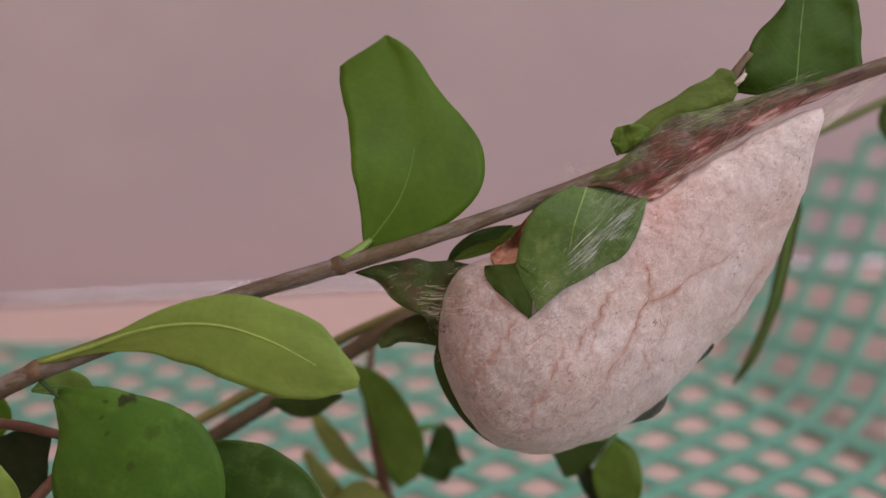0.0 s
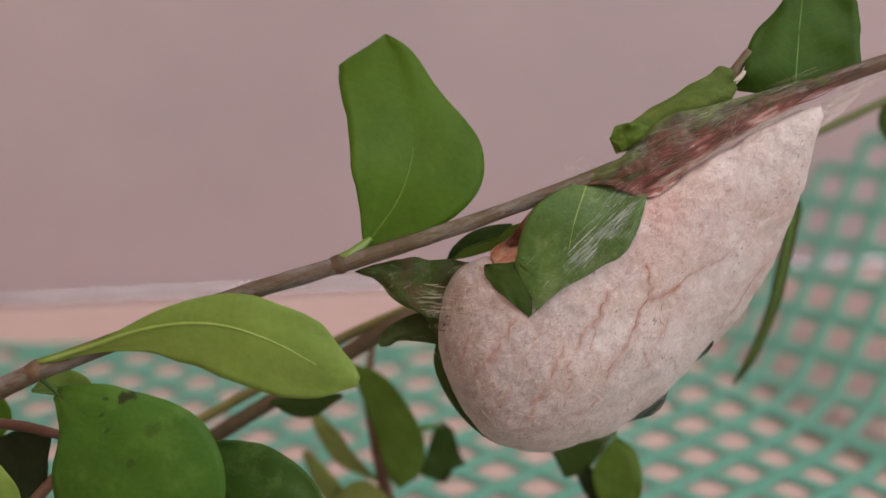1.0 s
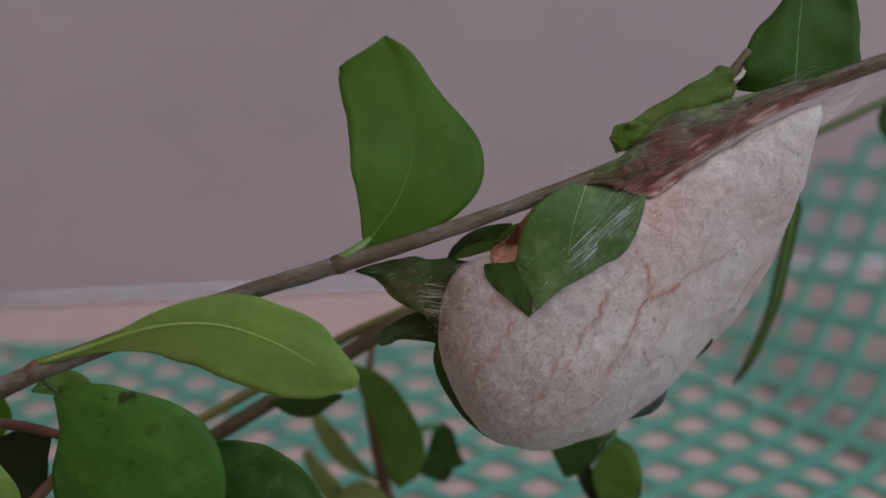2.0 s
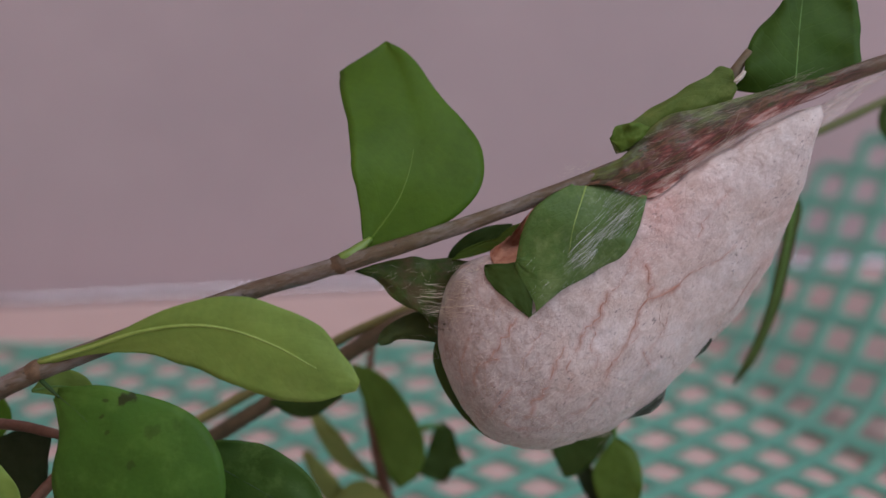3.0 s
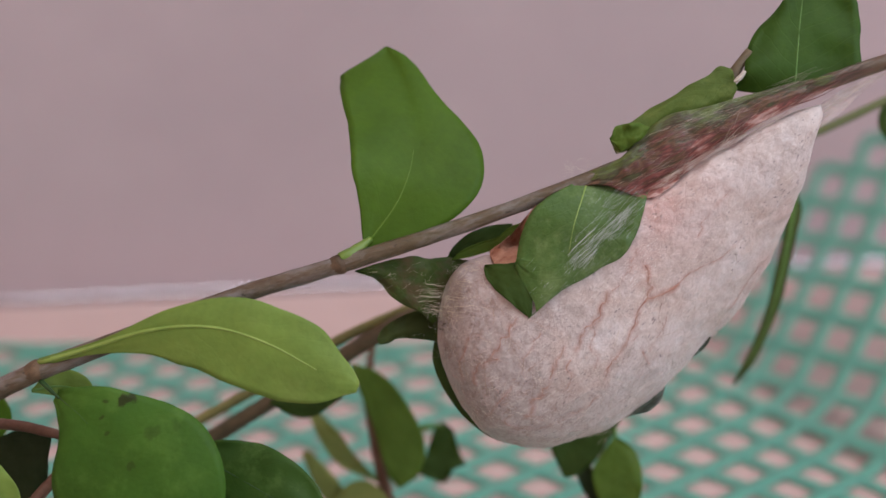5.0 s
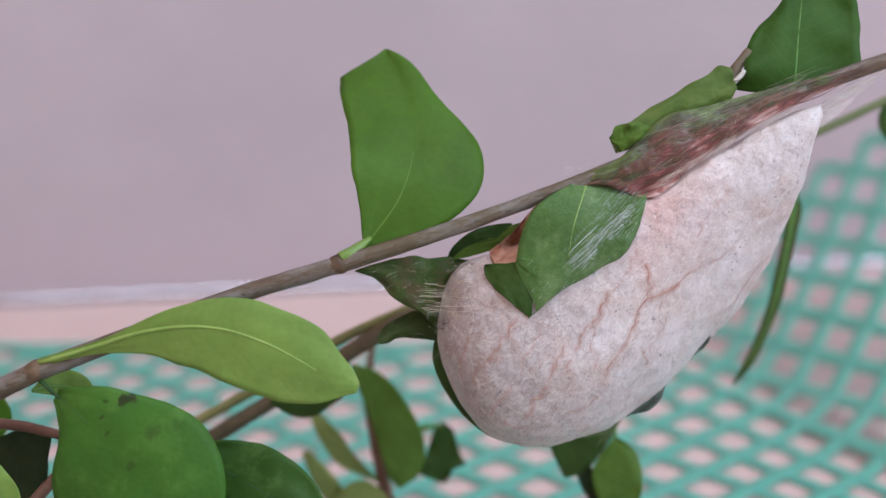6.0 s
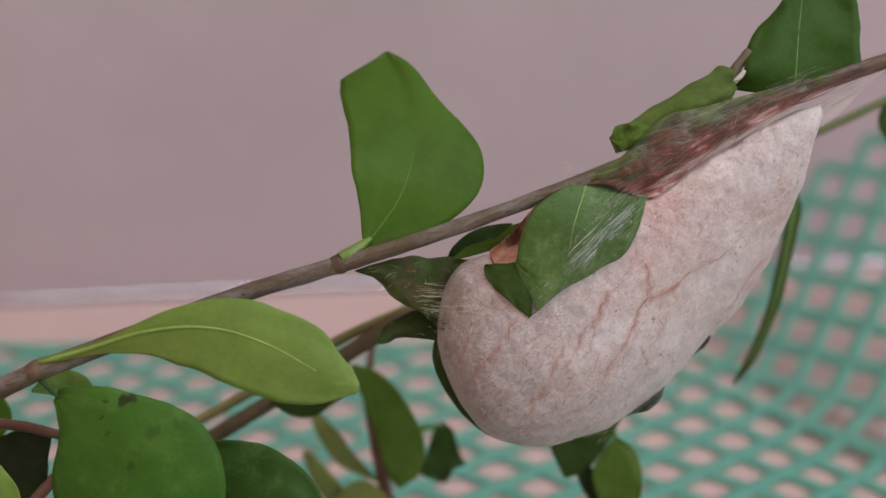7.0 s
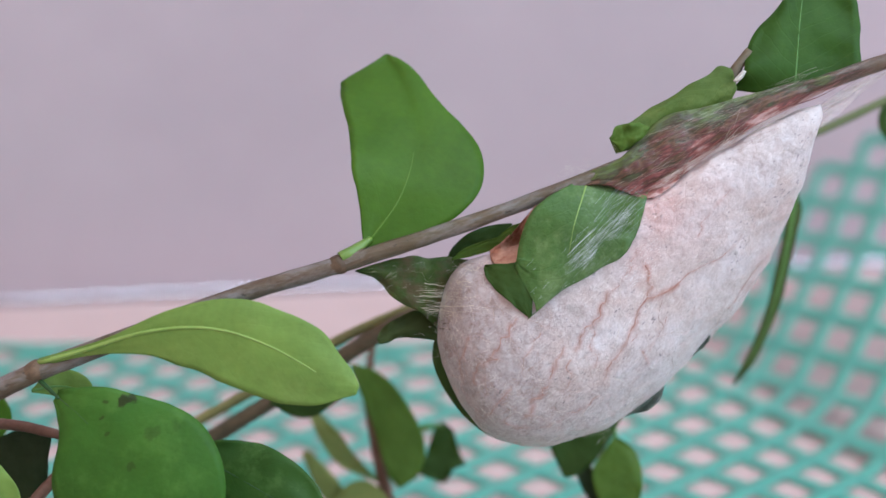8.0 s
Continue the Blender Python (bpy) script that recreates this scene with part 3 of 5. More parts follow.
leaf_upright = leaf(
    [(-14, 281, 91.51), (-12.89, 281.42, 92.86), (-11.68, 281.9, 94.39), (-10.05, 282.57, 96.45), (-8.46, 283.36, 98.68), (-7.33, 284.17, 100.78), (-6.46, 285.21, 102.87), (-5.75, 286.71, 105.02), (-5.28, 288.47, 107.24), (-5.11, 290.39, 109.65), (-5.22, 292.4, 112.05), (-5.61, 294.4, 114.29), (-6.19, 296.39, 116.4), (-6.86, 298.33, 118.35), (-7.59, 300.19, 120.14), (-8.35, 301.96, 121.7), (-9.12, 303.53, 123.08), (-9.83, 304.75, 124.29), (-10.53, 305.84, 125.41)],
    [0.1, 1.9, 3.62, 6.24, 8.48, 9.72, 10.51, 11.12, 11.49, 11.77, 11.92, 11.95, 12.01, 11.97, 11.74, 11.42, 10.71, 9.54, 0.32], [0.21, 2.73, 4.29, 6.04, 8.38, 10.64, 12.32, 13.27, 13.03, 11.66, 9.05, 6.69, 5.27, 4.39, 3.8, 3.12, 2.23, 1.11, 0.1], LEAF, twig, bend=(-1.2, 0.8), wave=0.3, fold=0.35, rib_to=0.5, rib=RIB_SOFT,
    rib_size=0.22, stalk=[(-18.0, 278.37, 89.82), (-16.02, 279.01, 90.87)], stalk_size=1.15, stalk_look=STALK, label="broad upright green leaf with a blunt tip", seed=1.3)
leaf_long = leaf(
    [(-71.16, 272.08, 73.21), (-65.93, 270.83, 75.22), (-60.89, 269.57, 77.28), (-56.12, 268.31, 79.45), (-51.48, 267.39, 81.08), (-46.95, 266.73, 82.17), (-42.41, 266.19, 82.62), (-38.19, 265.6, 82.51), (-34.41, 264.87, 81.83), (-30.55, 264.13, 80.68), (-26.85, 263.47, 79.17), (-23.88, 263.13, 77.51), (-21.17, 263.03, 75.97), (-18.57, 263.14, 74.68), (-16.38, 263.34, 73.7), (-14.44, 263.6, 72.9)],
    [0.8, 0.8, 0.8, 1.0, 2.06, 3.21, 4.32, 5.46, 6.19, 6.27, 6.47, 6.46, 5.41, 3.95, 2.74, 0.8], [0.8, 0.84, 1.38, 2.73, 4.15, 6.25, 7.38, 8.47, 8.84, 8.9, 8.62, 7.9, 6.34, 4.57, 2.45, 1.04], LEAF_PALE, twig, bend=(1.8, 1.2), wave=0.3,
    rib=RIB, rib_size=0.40, rib_to=0.86, stalk=[(-72.8, 272.47, 71.13), (-70.81, 272.27, 73.14)], stalk_size=0.8, stalk_look=STALK, label="long pale green leaf, drooping, pale midrib", seed=4.1)
leaf_spotted = leaf(
    [(-67.9, 268.49, 68.47), (-65.66, 266.22, 67.92), (-62.08, 263.52, 66.0), (-57.78, 261.22, 62.04), (-51.56, 258.38, 56.36), (-45.91, 257.24, 49.43), (-40.5, 257.65, 40.74)],
    [1.2, 3.4, 7.4, 11.4, 14.0, 10.4, 0.2], [1.0, 3.0, 7.4, 13.6, 17.2, 13.0, 0.2], LEAF_SPOTTED, twig, bend=(2.5, 2.0), wave=0.4, rib=RIB_DARK, rib_size=0.10, rib_to=0.4, fold=0.3,
    stalk=[(-71.85, 272.42, 70.29), (-69.67, 270.39, 69.18)], stalk_size=0.42, stalk_look=RIB_DARK, label="broad dark green leaf with brown spots", seed=7.7)

leaf(
    [(-73.55, 274.29, 66.93), (-69.57, 276.39, 66.94), (-65.72, 277.14, 65.97), (-62.67, 277.39, 63.44)], [0.3, 3.0, 2.6, 0.1], [0.3, 1.8, 2.0, 0.1], LEAF_PALE, twig,
    rib=RIB_GREEN, rib_size=0.25, label="small green leaf tucked under the twig", seed=2.2)
leaf(
    [(62.62, 289.81, 116.47), (62.89, 290.18, 118.54), (63.18, 290.92, 120.58), (63.48, 292.18, 122.62), (63.82, 293.64, 124.89), (64.21, 295.24, 127.23), (64.67, 296.91, 129.55), (65.15, 298.59, 131.91), (65.71, 300.26, 134.2), (66.36, 301.91, 136.2), (67.1, 303.53, 138.4), (67.89, 305.12, 140.76)],
    [10.91, 9.5, 9.21, 9.01, 8.56, 7.39, 5.32, 3.5, 2.48, 1.83, 0.96, 0.1], [0.5, 4.35, 8.58, 10.97, 10.82, 10.65, 10.58, 10.1, 9.22, 8.4, 6.62, 0.75], LEAF_TOP, twig, bend=(1.0, -1.2), wave=1.1, rib=RIB_GREEN, rib_size=0.16,
    stalk=[(62.0, 287.15, 117.67), (62.31, 288.0, 118.71)], label="broad dark green leaf standing above the twig", seed=9.4)
leaf_folded = leaf(
    [(52.29, 290.03, 119.51), (50.44, 289.57, 119.14), (48.55, 289.08, 118.67), (46.61, 288.52, 117.98), (44.54, 287.93, 117.19), (42.28, 287.31, 116.36), (40.03, 286.68, 115.29), (37.81, 286.06, 114), (35.79, 285.46, 112.7), (33.89, 284.9, 111.44), (31.88, 284.43, 110.5), (29.84, 284.01, 109.71)],
    [1.44, 3.46, 3.84, 3.79, 3.59, 3.19, 2.66, 2.36, 2.26, 2.11, 2.39, 2.1], [2.45, 3.4, 2.46, 2.28, 2.23, 1.62, 1.58, 1.84, 1.72, 1.82, 2.02, 0.9], LEAF_OLD, twig, bend=(0.4, 0.7), wave=0.7, rib=None,
    label="green leaf folded along the twig", seed=3.3)
leaf(
    [(0.62, 288.67, 86.26), (2.4, 289.36, 87.86), (4.18, 289.96, 89.24), (5.97, 290.39, 90.25), (7.76, 290.79, 91.04), (9.55, 291.16, 91.64), (11.25, 291.49, 92.1), (12.91, 291.79, 92.48)],
    [0.13, 1.03, 1.24, 1.36, 1.2, 0.9, 0.58, 0.16], [0.1, 0.74, 1.33, 1.65, 1.83, 1.85, 1.0, 0.1], LEAF_DARK, twig,
    wave=0.2, rib=None, label="dark green leaf behind the twig", seed=5.5)
leaf(
    [(1.64, 285.47, 87.73), (4.02, 285.54, 88.92), (6.28, 285.57, 89.98), (8.37, 285.52, 90.76), (10.1, 285.49, 91.6), (11.49, 285.48, 92.53), (12.88, 285.5, 93.53), (14.26, 285.52, 94.57)],
    [0.1, 0.76, 0.74, 0.69, 0.42, 0.63, 0.66, 0.1], [0.1, 0.89, 1.3, 1.41, 1.69, 1.27, 0.88, 0.1], LEAF_FOLD, twig,
    wave=0.3, rib=None, label="green leaf edge rolled towards the cocoon", seed=5.1)
leaf(
    [(51.67, 288.26, 119.88), (52.22, 288.3, 120.07), (52.77, 288.41, 120.35), (53.31, 288.77, 120.89), (53.85, 289.2, 121.52)],
    [0.1, 0.4, 0.56, 0.51, 0.36], [0.1, 0.37, 0.36, 0.41, 0.19], DRY, twig, bend=(0.5, 0.5),
    wave=0.2, rib=None, label="pale dry curl at the stub", seed=2.6)

# ---- the cocoon ----
cocoon = group_root("cocoon", "pale pinkish-brown silk cocoon hanging from the twig, wrapped with leaves", "cocoon")
# middle of the shell from its neck to its blunt end, and the way from there to its lower edge
AXIS = vecs([(67.34, 287.45, 114.64), (64.41, 287, 111.87), (61.11, 287.64, 107.25), (57.58, 288.85, 101.8), (53.48, 290.01, 96.14), (48.74, 290.54, 90.53), (43.51, 290.53, 85.83), (37.54, 289.52, 81.31), (30.67, 288, 76.48), (23.37, 286.6, 72.71), (16.49, 285.59, 70.51), (10.63, 284.9, 69.99), (6.17, 284.46, 70.58), (3.19, 284.13, 71.51), (1.11, 283.7, 72.17), (-0.35, 283.42, 72.58), (-0.97, 283.2, 72.56)])
RIM = vecs([(0.34, -0.14, -1.1), (1.93, -0.2, -2.64), (4.08, 0.82, -4.7), (6.19, 2.42, -6.96), (8.15, 4.07, -9.03), (10.11, 5.18, -10.85), (10.89, 5.34, -13), (10.64, 4.67, -14.47), (9.61, 2.94, -16.61), (8.15, 1, -18.1), (6.36, -0.66, -18.39), (4.18, -1.84, -17.8), (2.59, -2.32, -16.01), (1.79, -2.17, -12.87), (1.06, -1.79, -9), (0.45, -1.03, -4.58), (0.05, -0.09, -0.63)])


def shell_point(u, a, lift=0.0):
    """A point of the shell: u from the neck to the blunt end, a round it (0 towards the viewer)."""
    c, side = glide(AXIS, u), glide(RIM, u)
    r = (side - FACE * side.dot(FACE)).length
    full = 0.75 if math.sin(a) > 0 else 0.55
    d = FACE * (0.80 * math.copysign(abs(math.cos(a)) ** full, math.cos(a))) + side * (math.sin(a) / r)
    q = (c + d * r) * 1000
    swell = 0.40 * noise.noise(q * 0.11) + 0.34 * noise.noise(q * 0.34) + 0.15 * noise.noise(q * 0.9)
    return c + d * (r + (swell * min(1, r / 0.006) + lift) * MM)


# folds that stand out of the shell: places along it and round it
CREASES = (
    (0.42, (0.429, -0.266), (0.442, -0.072), (0.455, 0.048)),
    (0.55, (0.409, 0.145), (0.435, 0.121), (0.455, 0.048)),
    (0.4, (0.455, 0.048), (0.475, 0.121), (0.495, 0.217), (0.515, 0.314), (0.535, 0.386), (0.548, 0.483)),
    (0.28, (0.468, 0.072), (0.482, 0.193), (0.502, 0.314)),
    (0.5, (0.495, -0.242), (0.515, -0.145), (0.535, -0.048), (0.555, 0.000), (0.568, 0.097)),
    (0.26, (0.522, -0.048), (0.542, 0.072), (0.555, 0.338)),
    (0.34, (0.641, -0.362), (0.661, -0.266), (0.688, -0.121), (0.714, 0.000), (0.741, 0.121)),
    (0.34, (0.608, 0.169), (0.628, 0.362), (0.635, 0.435), (0.654, 0.459), (0.661, 0.580), (0.674, 0.676)),
    (0.24, (0.581, 0.169), (0.601, 0.435)),
    (0.3, (0.581, 0.024), (0.601, 0.121), (0.615, 0.217)),
    (0.3, (0.701, 0.024), (0.748, 0.097), (0.774, 0.266), (0.774, 0.386)),
    (0.26, (0.495, 0.483), (0.495, 0.676)),
    (0.24, (0.409, 0.145), (0.356, 0.193), (0.289, 0.290)),
    (0.22, (0.488, -0.242), (0.449, -0.314), (0.422, -0.483)),
    (0.3, (0.375, 0.990), (0.329, 0.942), (0.296, 0.942)),
    (0.24, (0.774, -0.169), (0.827, 0.193), (0.827, 0.580)),
    (0.22, (0.688, 0.338), (0.721, 0.531), (0.754, 0.797)),
    (0.2, (0.568, 0.652), (0.595, 0.725), (0.615, 0.749)),
    (0.22, (0.608, -0.169), (0.628, -0.072), (0.654, 0.048)),
    (0.2, (0.449, 0.362), (0.475, 0.483), (0.488, 0.556)),
    (0.2, (0.714, 0.773), (0.681, 0.845), (0.641, 0.821)),
    (0.22, (0.336, -0.169), (0.302, -0.290), (0.249, -0.362)),
)
FOLDS = []
bent = random.Random(3)
for size, *places in CREASES:
    line = [shell_point(*places[0], -0.03)]
    for (u, a), (u2, a2) in zip(places, places[1:]):
        for q in (0.34, 0.67, 1.0):
            stray = 0.016 if q < 1 else 0.0
            line.append(shell_point(u + (u2 - u) * q + bent.uniform(-stray, stray) * 0.4, a + (a2 - a) * q + bent.uniform(-stray, stray) * 2, -0.03))
    n = len(line)
    radii = [size * 0.28 * MM * (1.0 - 0.65 * k / n) * bent.uniform(0.6, 1.25) for k in range(n)]
    part("crease", tube(bmesh.new(), line, radii, 40, 7, 0.5), CREASE, cocoon)
    FOLDS.append((line, size, 30))

bm = bmesh.new()
rings = []
ROWS, COLS = 220, 190
for k in range(ROWS + 1):
    u = k / ROWS
    u = u if u < 0.8 else 0.8 + 0.2 * (1 - (1 - (u - 0.8) / 0.2) ** 1.6)
    rings.append([bm.verts.new(shell_point(u, 2 * math.pi * j / COLS)) for j in range(COLS)])
for a, b in zip(rings, rings[1:]):
    for j in range(COLS):
        bm.faces.new((a[j], b[j], b[(j + 1) % COLS], a[(j + 1) % COLS]))
bm.faces.new(rings[0])
bm.faces.new(rings[-1][::-1])
bmesh.ops.recalc_face_normals(bm, faces=bm.faces)
dice = random.Random(11)
fine = bmesh.new()
for k in range(70):
    u, a = dice.triangular(0.4, 0.96, 0.85), dice.uniform(-1.35, 1.35)
    du, da, line = dice.uniform(-0.012, 0.012), dice.uniform(0.02, 0.09) * dice.choice((-1, 1)), []
    for j in range(5):
        line.append(shell_point(u, a, 0.0))
        u, a = u + du + dice.uniform(-0.008, 0.008), a + da
    size = dice.uniform(0.025, 0.06)
    tube(fine, line, [size * MM * f for f in (0.3, 1.0, 0.9, 0.8, 0.3)], 12, 5, 0.6)
    FOLDS.append((line, dice.uniform(0.05, 0.14), 9))
tagged(part("wrinkle", fine, WRINKLE, cocoon), kind="stuff")
shell = part("shell", bm, SHELL, cocoon, "felted pinkish-grey silk shell")

# the height of the shell's front over the plane of the leaves
places = [v.co for v in shell.data.vertices if v.normal.dot(FACE) > -0.05]
FRONT = np.array([(p.dot(RIGHT), p.dot(UPWARD), p.dot(FACE)) for p in places])


def laid_over(ob, gap):
    """Lifts what would lie under the shell's surface until it lies just over it."""
    for o in (ob, *ob.children):
        for v in o.data.vertices:
            p = v.co + ob.location
            d2 = (FRONT[:, 0] - p.dot(RIGHT)) ** 2 + (FRONT[:, 1] - p.dot(UPWARD)) ** 2
            k = int(d2.argmin())
            if d2[k] < 0.0008 ** 2:
                top = max(FRONT[k, 2], FRONT[d2 < 0.0005 ** 2, 2].max(initial=-9.0))
                under = top + (gap + (0.3 if v.normal.dot(FACE) > 0 else 0.0)) * MM - p.dot(FACE)
                v.co += FACE * max(0.0, under)


def lifted(p, gap):
    """The point p, or where it would lie under the shell the place just over it."""
    k = int(((FRONT[:, 0] - p.dot(RIGHT)) ** 2 + (FRONT[:, 1] - p.dot(UPWARD)) ** 2).argmin())
    return p + FACE * max(0.0, FRONT[k, 2] + gap * MM - p.dot(FACE))


# brown stains along the folds, rust along the seam by the twig, grey mottling and painted shade on the blunt end
where = np.array([v.co[:] for v in shell.data.vertices])
brown, rust, grey = np.zeros(len(where)), np.zeros(len(where)), np.zeros(len(where))
for line, size, steps in FOLDS:
    for k in range(steps + 1):
        p = np.array(glide(line, k / steps)[:])
        brown = np.maximum(brown, size * 2.3 * np.exp(-((where - p) ** 2).sum(1) / (0.00032 + 0.0005 * size) ** 2))
for x, r, into, size in (((3.15, 276.51, 84.26), 5, grey, 0.8), ((6.59, 273.98, 83.54), 5, grey, 0.5), ((6.14, 276.65, 87.36), 4, grey, 0.6), ((37.73, 277.56, 99.22), 6.5, rust, 0.5), ((41.36, 277.82, 95.73), 7, rust, 0.22), ((34.84, 276.15, 92.12), 5, rust, 0.3), ((61.94, 293.76, 88.09), 3, rust, 0.3), ((62.15, 286.66, 96.18), 3, rust, 0.25), ((45.26, 279.47, 102.97), 6, rust, 0.22),
                         ((9.53, 271.86, 78.5), 6, grey, 0.45), ((4.62, 274.43, 82.34), 4.5, grey, 0.55), ((7.57, 271.55, 71.19), 6, grey, 0.75), ((5.17, 277.99, 87.97), 4, grey, 0.6), ((21.39, 272.27, 81.47), 5, grey, 0.3), ((14.59, 271.36, 66.94), 7, grey, 0.55), ((34.23, 277.48, 68.72), 6, grey, 0.3),
                         ((36.41, 282.81, 101.26), 4.6, rust, 1.0),
                         ((39.9, 285.34, 102.64), 4.2, rust, 0.9),
                         ((44.61, 285.96, 105.58), 3.6, rust, 0.7),
                         ((36.25, 277.56, 99.23), 4.0, rust, 0.55),
                         ((51.07, 286.4, 108.98), 3.0, rust, 0.45),
                         ((56.5, 286.71, 111.98), 2.6, rust, 0.35),
                         ((35.28, 276.42, 94.62), 3.5, rust, 0.25),
                         ((11.18, 278.83, 90.62), 3.6, rust, 0.8),
                         ((59.06, 289.04, 86.09), 3.2, rust, 0.35),
                         ((57.23, 290.07, 81.03), 2.6, rust, 0.3),
                         ((55.41, 295.88, 74.2), 2.6, rust, 0.22),
                         ((6.09, 272.92, 79.18), 5.5, grey, 0.6),
                         ((17.9, 272.04, 82.4), 4.6, grey, 0.5),
                         ((1.62, 276.07, 71.58), 6, grey, 0.95),
                         ((4.13, 274.27, 66.86), 7, grey, 0.9),
                         ((7.65, 273.15, 62.96), 7.5, grey, 0.8),
                         ((14.79, 273.61, 59.43), 7, grey, 0.6),
                         ((21.87, 273.81, 62.07), 7, grey, 0.45),
                         ((11.54, 270.99, 71.4), 8, grey, 0.55),
                         ((3.66, 277.3, 86.1), 4, grey, 0.5),
                         ((0.64, 277.92, 78.44), 4, grey, 0.8),
                         ((30.27, 277.1, 62.84), 6, grey, 0.35),
                         ((61.43, 283.5, 111.08), 4, grey, 0.2)):
    d2 = ((where - np.array(x) * MM) ** 2).sum(1)
    into[:] = np.maximum(into, size * np.exp(-d2 / (r * MM) ** 2))
marks = shell.data.color_attributes.new("stain_shade", "FLOAT_COLOR", "POINT")
marks.data.foreach_set("color", np.stack([np.clip(brown, 0, 0.9), rust, grey, np.ones(len(where))], 1).ravel())

bound_leaf = leaf(
    [(26.01, 283.86, 103.92), (25.55, 282.28, 103), (25, 280.62, 101.88), (24.33, 278.86, 100.45), (23.58, 277.25, 98.76), (22.87, 275.89, 96.79), (22.34, 274.94, 94.4), (21.97, 274.03, 92.05), (21.66, 273.13, 89.81), (20.86, 272.48, 87.69), (19.68, 271.98, 85.81), (18.16, 271.61, 84.29), (16.53, 271.47, 82.81), (14.83, 271.5, 81.35)],
    [10.55, 10.61, 10.75, 10.9, 10.91, 10.6, 10.01, 8.31, 4.25, 1.48, 0.33, 0.1, 0.1, 0.1], [0.44, 1.62, 2.91, 4.85, 6.58, 7.96, 8.62, 8.89, 8.99, 8.88, 8.77, 8.06, 0.1, 0.1], LEAF_VEILED, cocoon, bend=(-0.4, 0.9), wave=0.3, rib=RIB, rib_size=0.17, rib_to=0.60,
    label="green leaf bound to the shell by silk", seed=6.1)
laid_over(bound_leaf, 0.2)

leaf(
    [(-15.65, 279.72, 87.48), (-13.81, 279.88, 87.44), (-11.94, 280.07, 87.24), (-9.96, 280.29, 86.52), (-7.94, 280.62, 85.66), (-5.9, 281.14, 85.04), (-3.91, 281.79, 84.39), (-2.13, 282.48, 83.57), (-0.36, 283.35, 82.67), (1.57, 284.56, 81.74), (3.56, 285.9, 80.79)],
    [0.1, 0.75, 1.62, 3.02, 4.04, 4.72, 4.69, 5.32, 6.09, 6.37, 6.51], [0.1, 0.74, 1.16, 1.97, 3.39, 4.31, 4.77, 5.06, 5.97, 6.83, 7.13], LEAF_CRUMPLED, cocoon,
    bend=(0.6, 0.6), wave=1.6, rib=None, label="crumpled green leaf drawn under the silk", seed=8.2)
leaf(
    [(-11.92, 282.02, 73.49), (-10.53, 282.46, 74.17), (-9.12, 282.89, 74.81), (-7.67, 283.21, 75.27), (-6.18, 283.47, 75.58), (-4.38, 283.91, 75.47), (-2.17, 284.61, 74.83), (0.13, 285.35, 74.07)],
    [0.26, 1.31, 1.75, 2.05, 2.43, 3.01, 2.9, 1.39], [0.9, 1.46, 1.41, 1.75, 2.15, 2.3, 2.23, 2.21], LEAF_OLIVE, cocoon,
    bend=(1.0, 1.0), wave=0.8, rib=None, label="green leaf drawn against the blunt end", seed=1.9)
leaf(
    [(0.44, 287.58, 73.81), (0.42, 286.38, 68.67), (1.35, 284.99, 63.59), (5, 283.06, 58.16), (10.83, 281.49, 54.85), (19.58, 280.65, 53.83)], [3.0, 3.4, 3.0, 2.4, 1.8, 0.6], [1.4, 2.4, 1.5, 0.9, 1.0, 0.5], LEAF_DARK, cocoon,
    bend=(7.0, 0.4), wave=0.5, rib=None, label="dark leaf wrapped round the back of the shell", seed=2.8)
leaf(
    [(32.75, 284.69, 57.01), (34.39, 285.14, 57.66), (36, 285.58, 58.35), (37.49, 285.99, 59.17), (38.86, 286.39, 60.12), (40.11, 286.82, 61.44), (41.19, 287.29, 63.24), (42.24, 287.78, 65.14)],
    [0.47, 2.0, 2.24, 2.32, 2.31, 2.11, 1.4, 0.1], [0.25, 0.5, 0.87, 1.2, 1.36, 1.13, 0.57, 0.1], LEAF_GREY, cocoon,
    bend=(0.6, -0.6), wave=2.2, rib=None, label="dry grey-green leaf edge behind the shell", seed=4.4)
leaf(
    [(46.2, 288.13, 67.59), (47.33, 288.57, 68.28), (48.38, 289.01, 69.05), (49.18, 289.45, 70.08), (49.9, 289.9, 71.19)],
    [0.17, 1.06, 1.24, 1.14, 0.17], [0.1, 0.1, 0.12, 0.23, 0.1], LEAF_GREY, cocoon, wave=0.8, rib=None, seed=5.9)
under_leaf = leaf(
    [(7.24, 276.94, 88.94), (8.45, 275.93, 88.73), (9.65, 274.93, 88.43), (10.87, 273.99, 87.71), (12.1, 273.09, 86.66), (13.21, 272.38, 85.28), (14.18, 271.9, 83.47), (15.12, 271.47, 81.57)],
    [0.48, 1.21, 2.15, 3.83, 3.6, 2.75, 1.65, 0.45], [0.1, 1.61, 2.18, 2.46, 2.31, 1.94, 1.21, 0.1], LEAF_DARK, cocoon, wave=0.3, rib=None,
     label="small dark leaf half under the bound leaf", seed=6.6)
laid_over(under_leaf, 0.05)
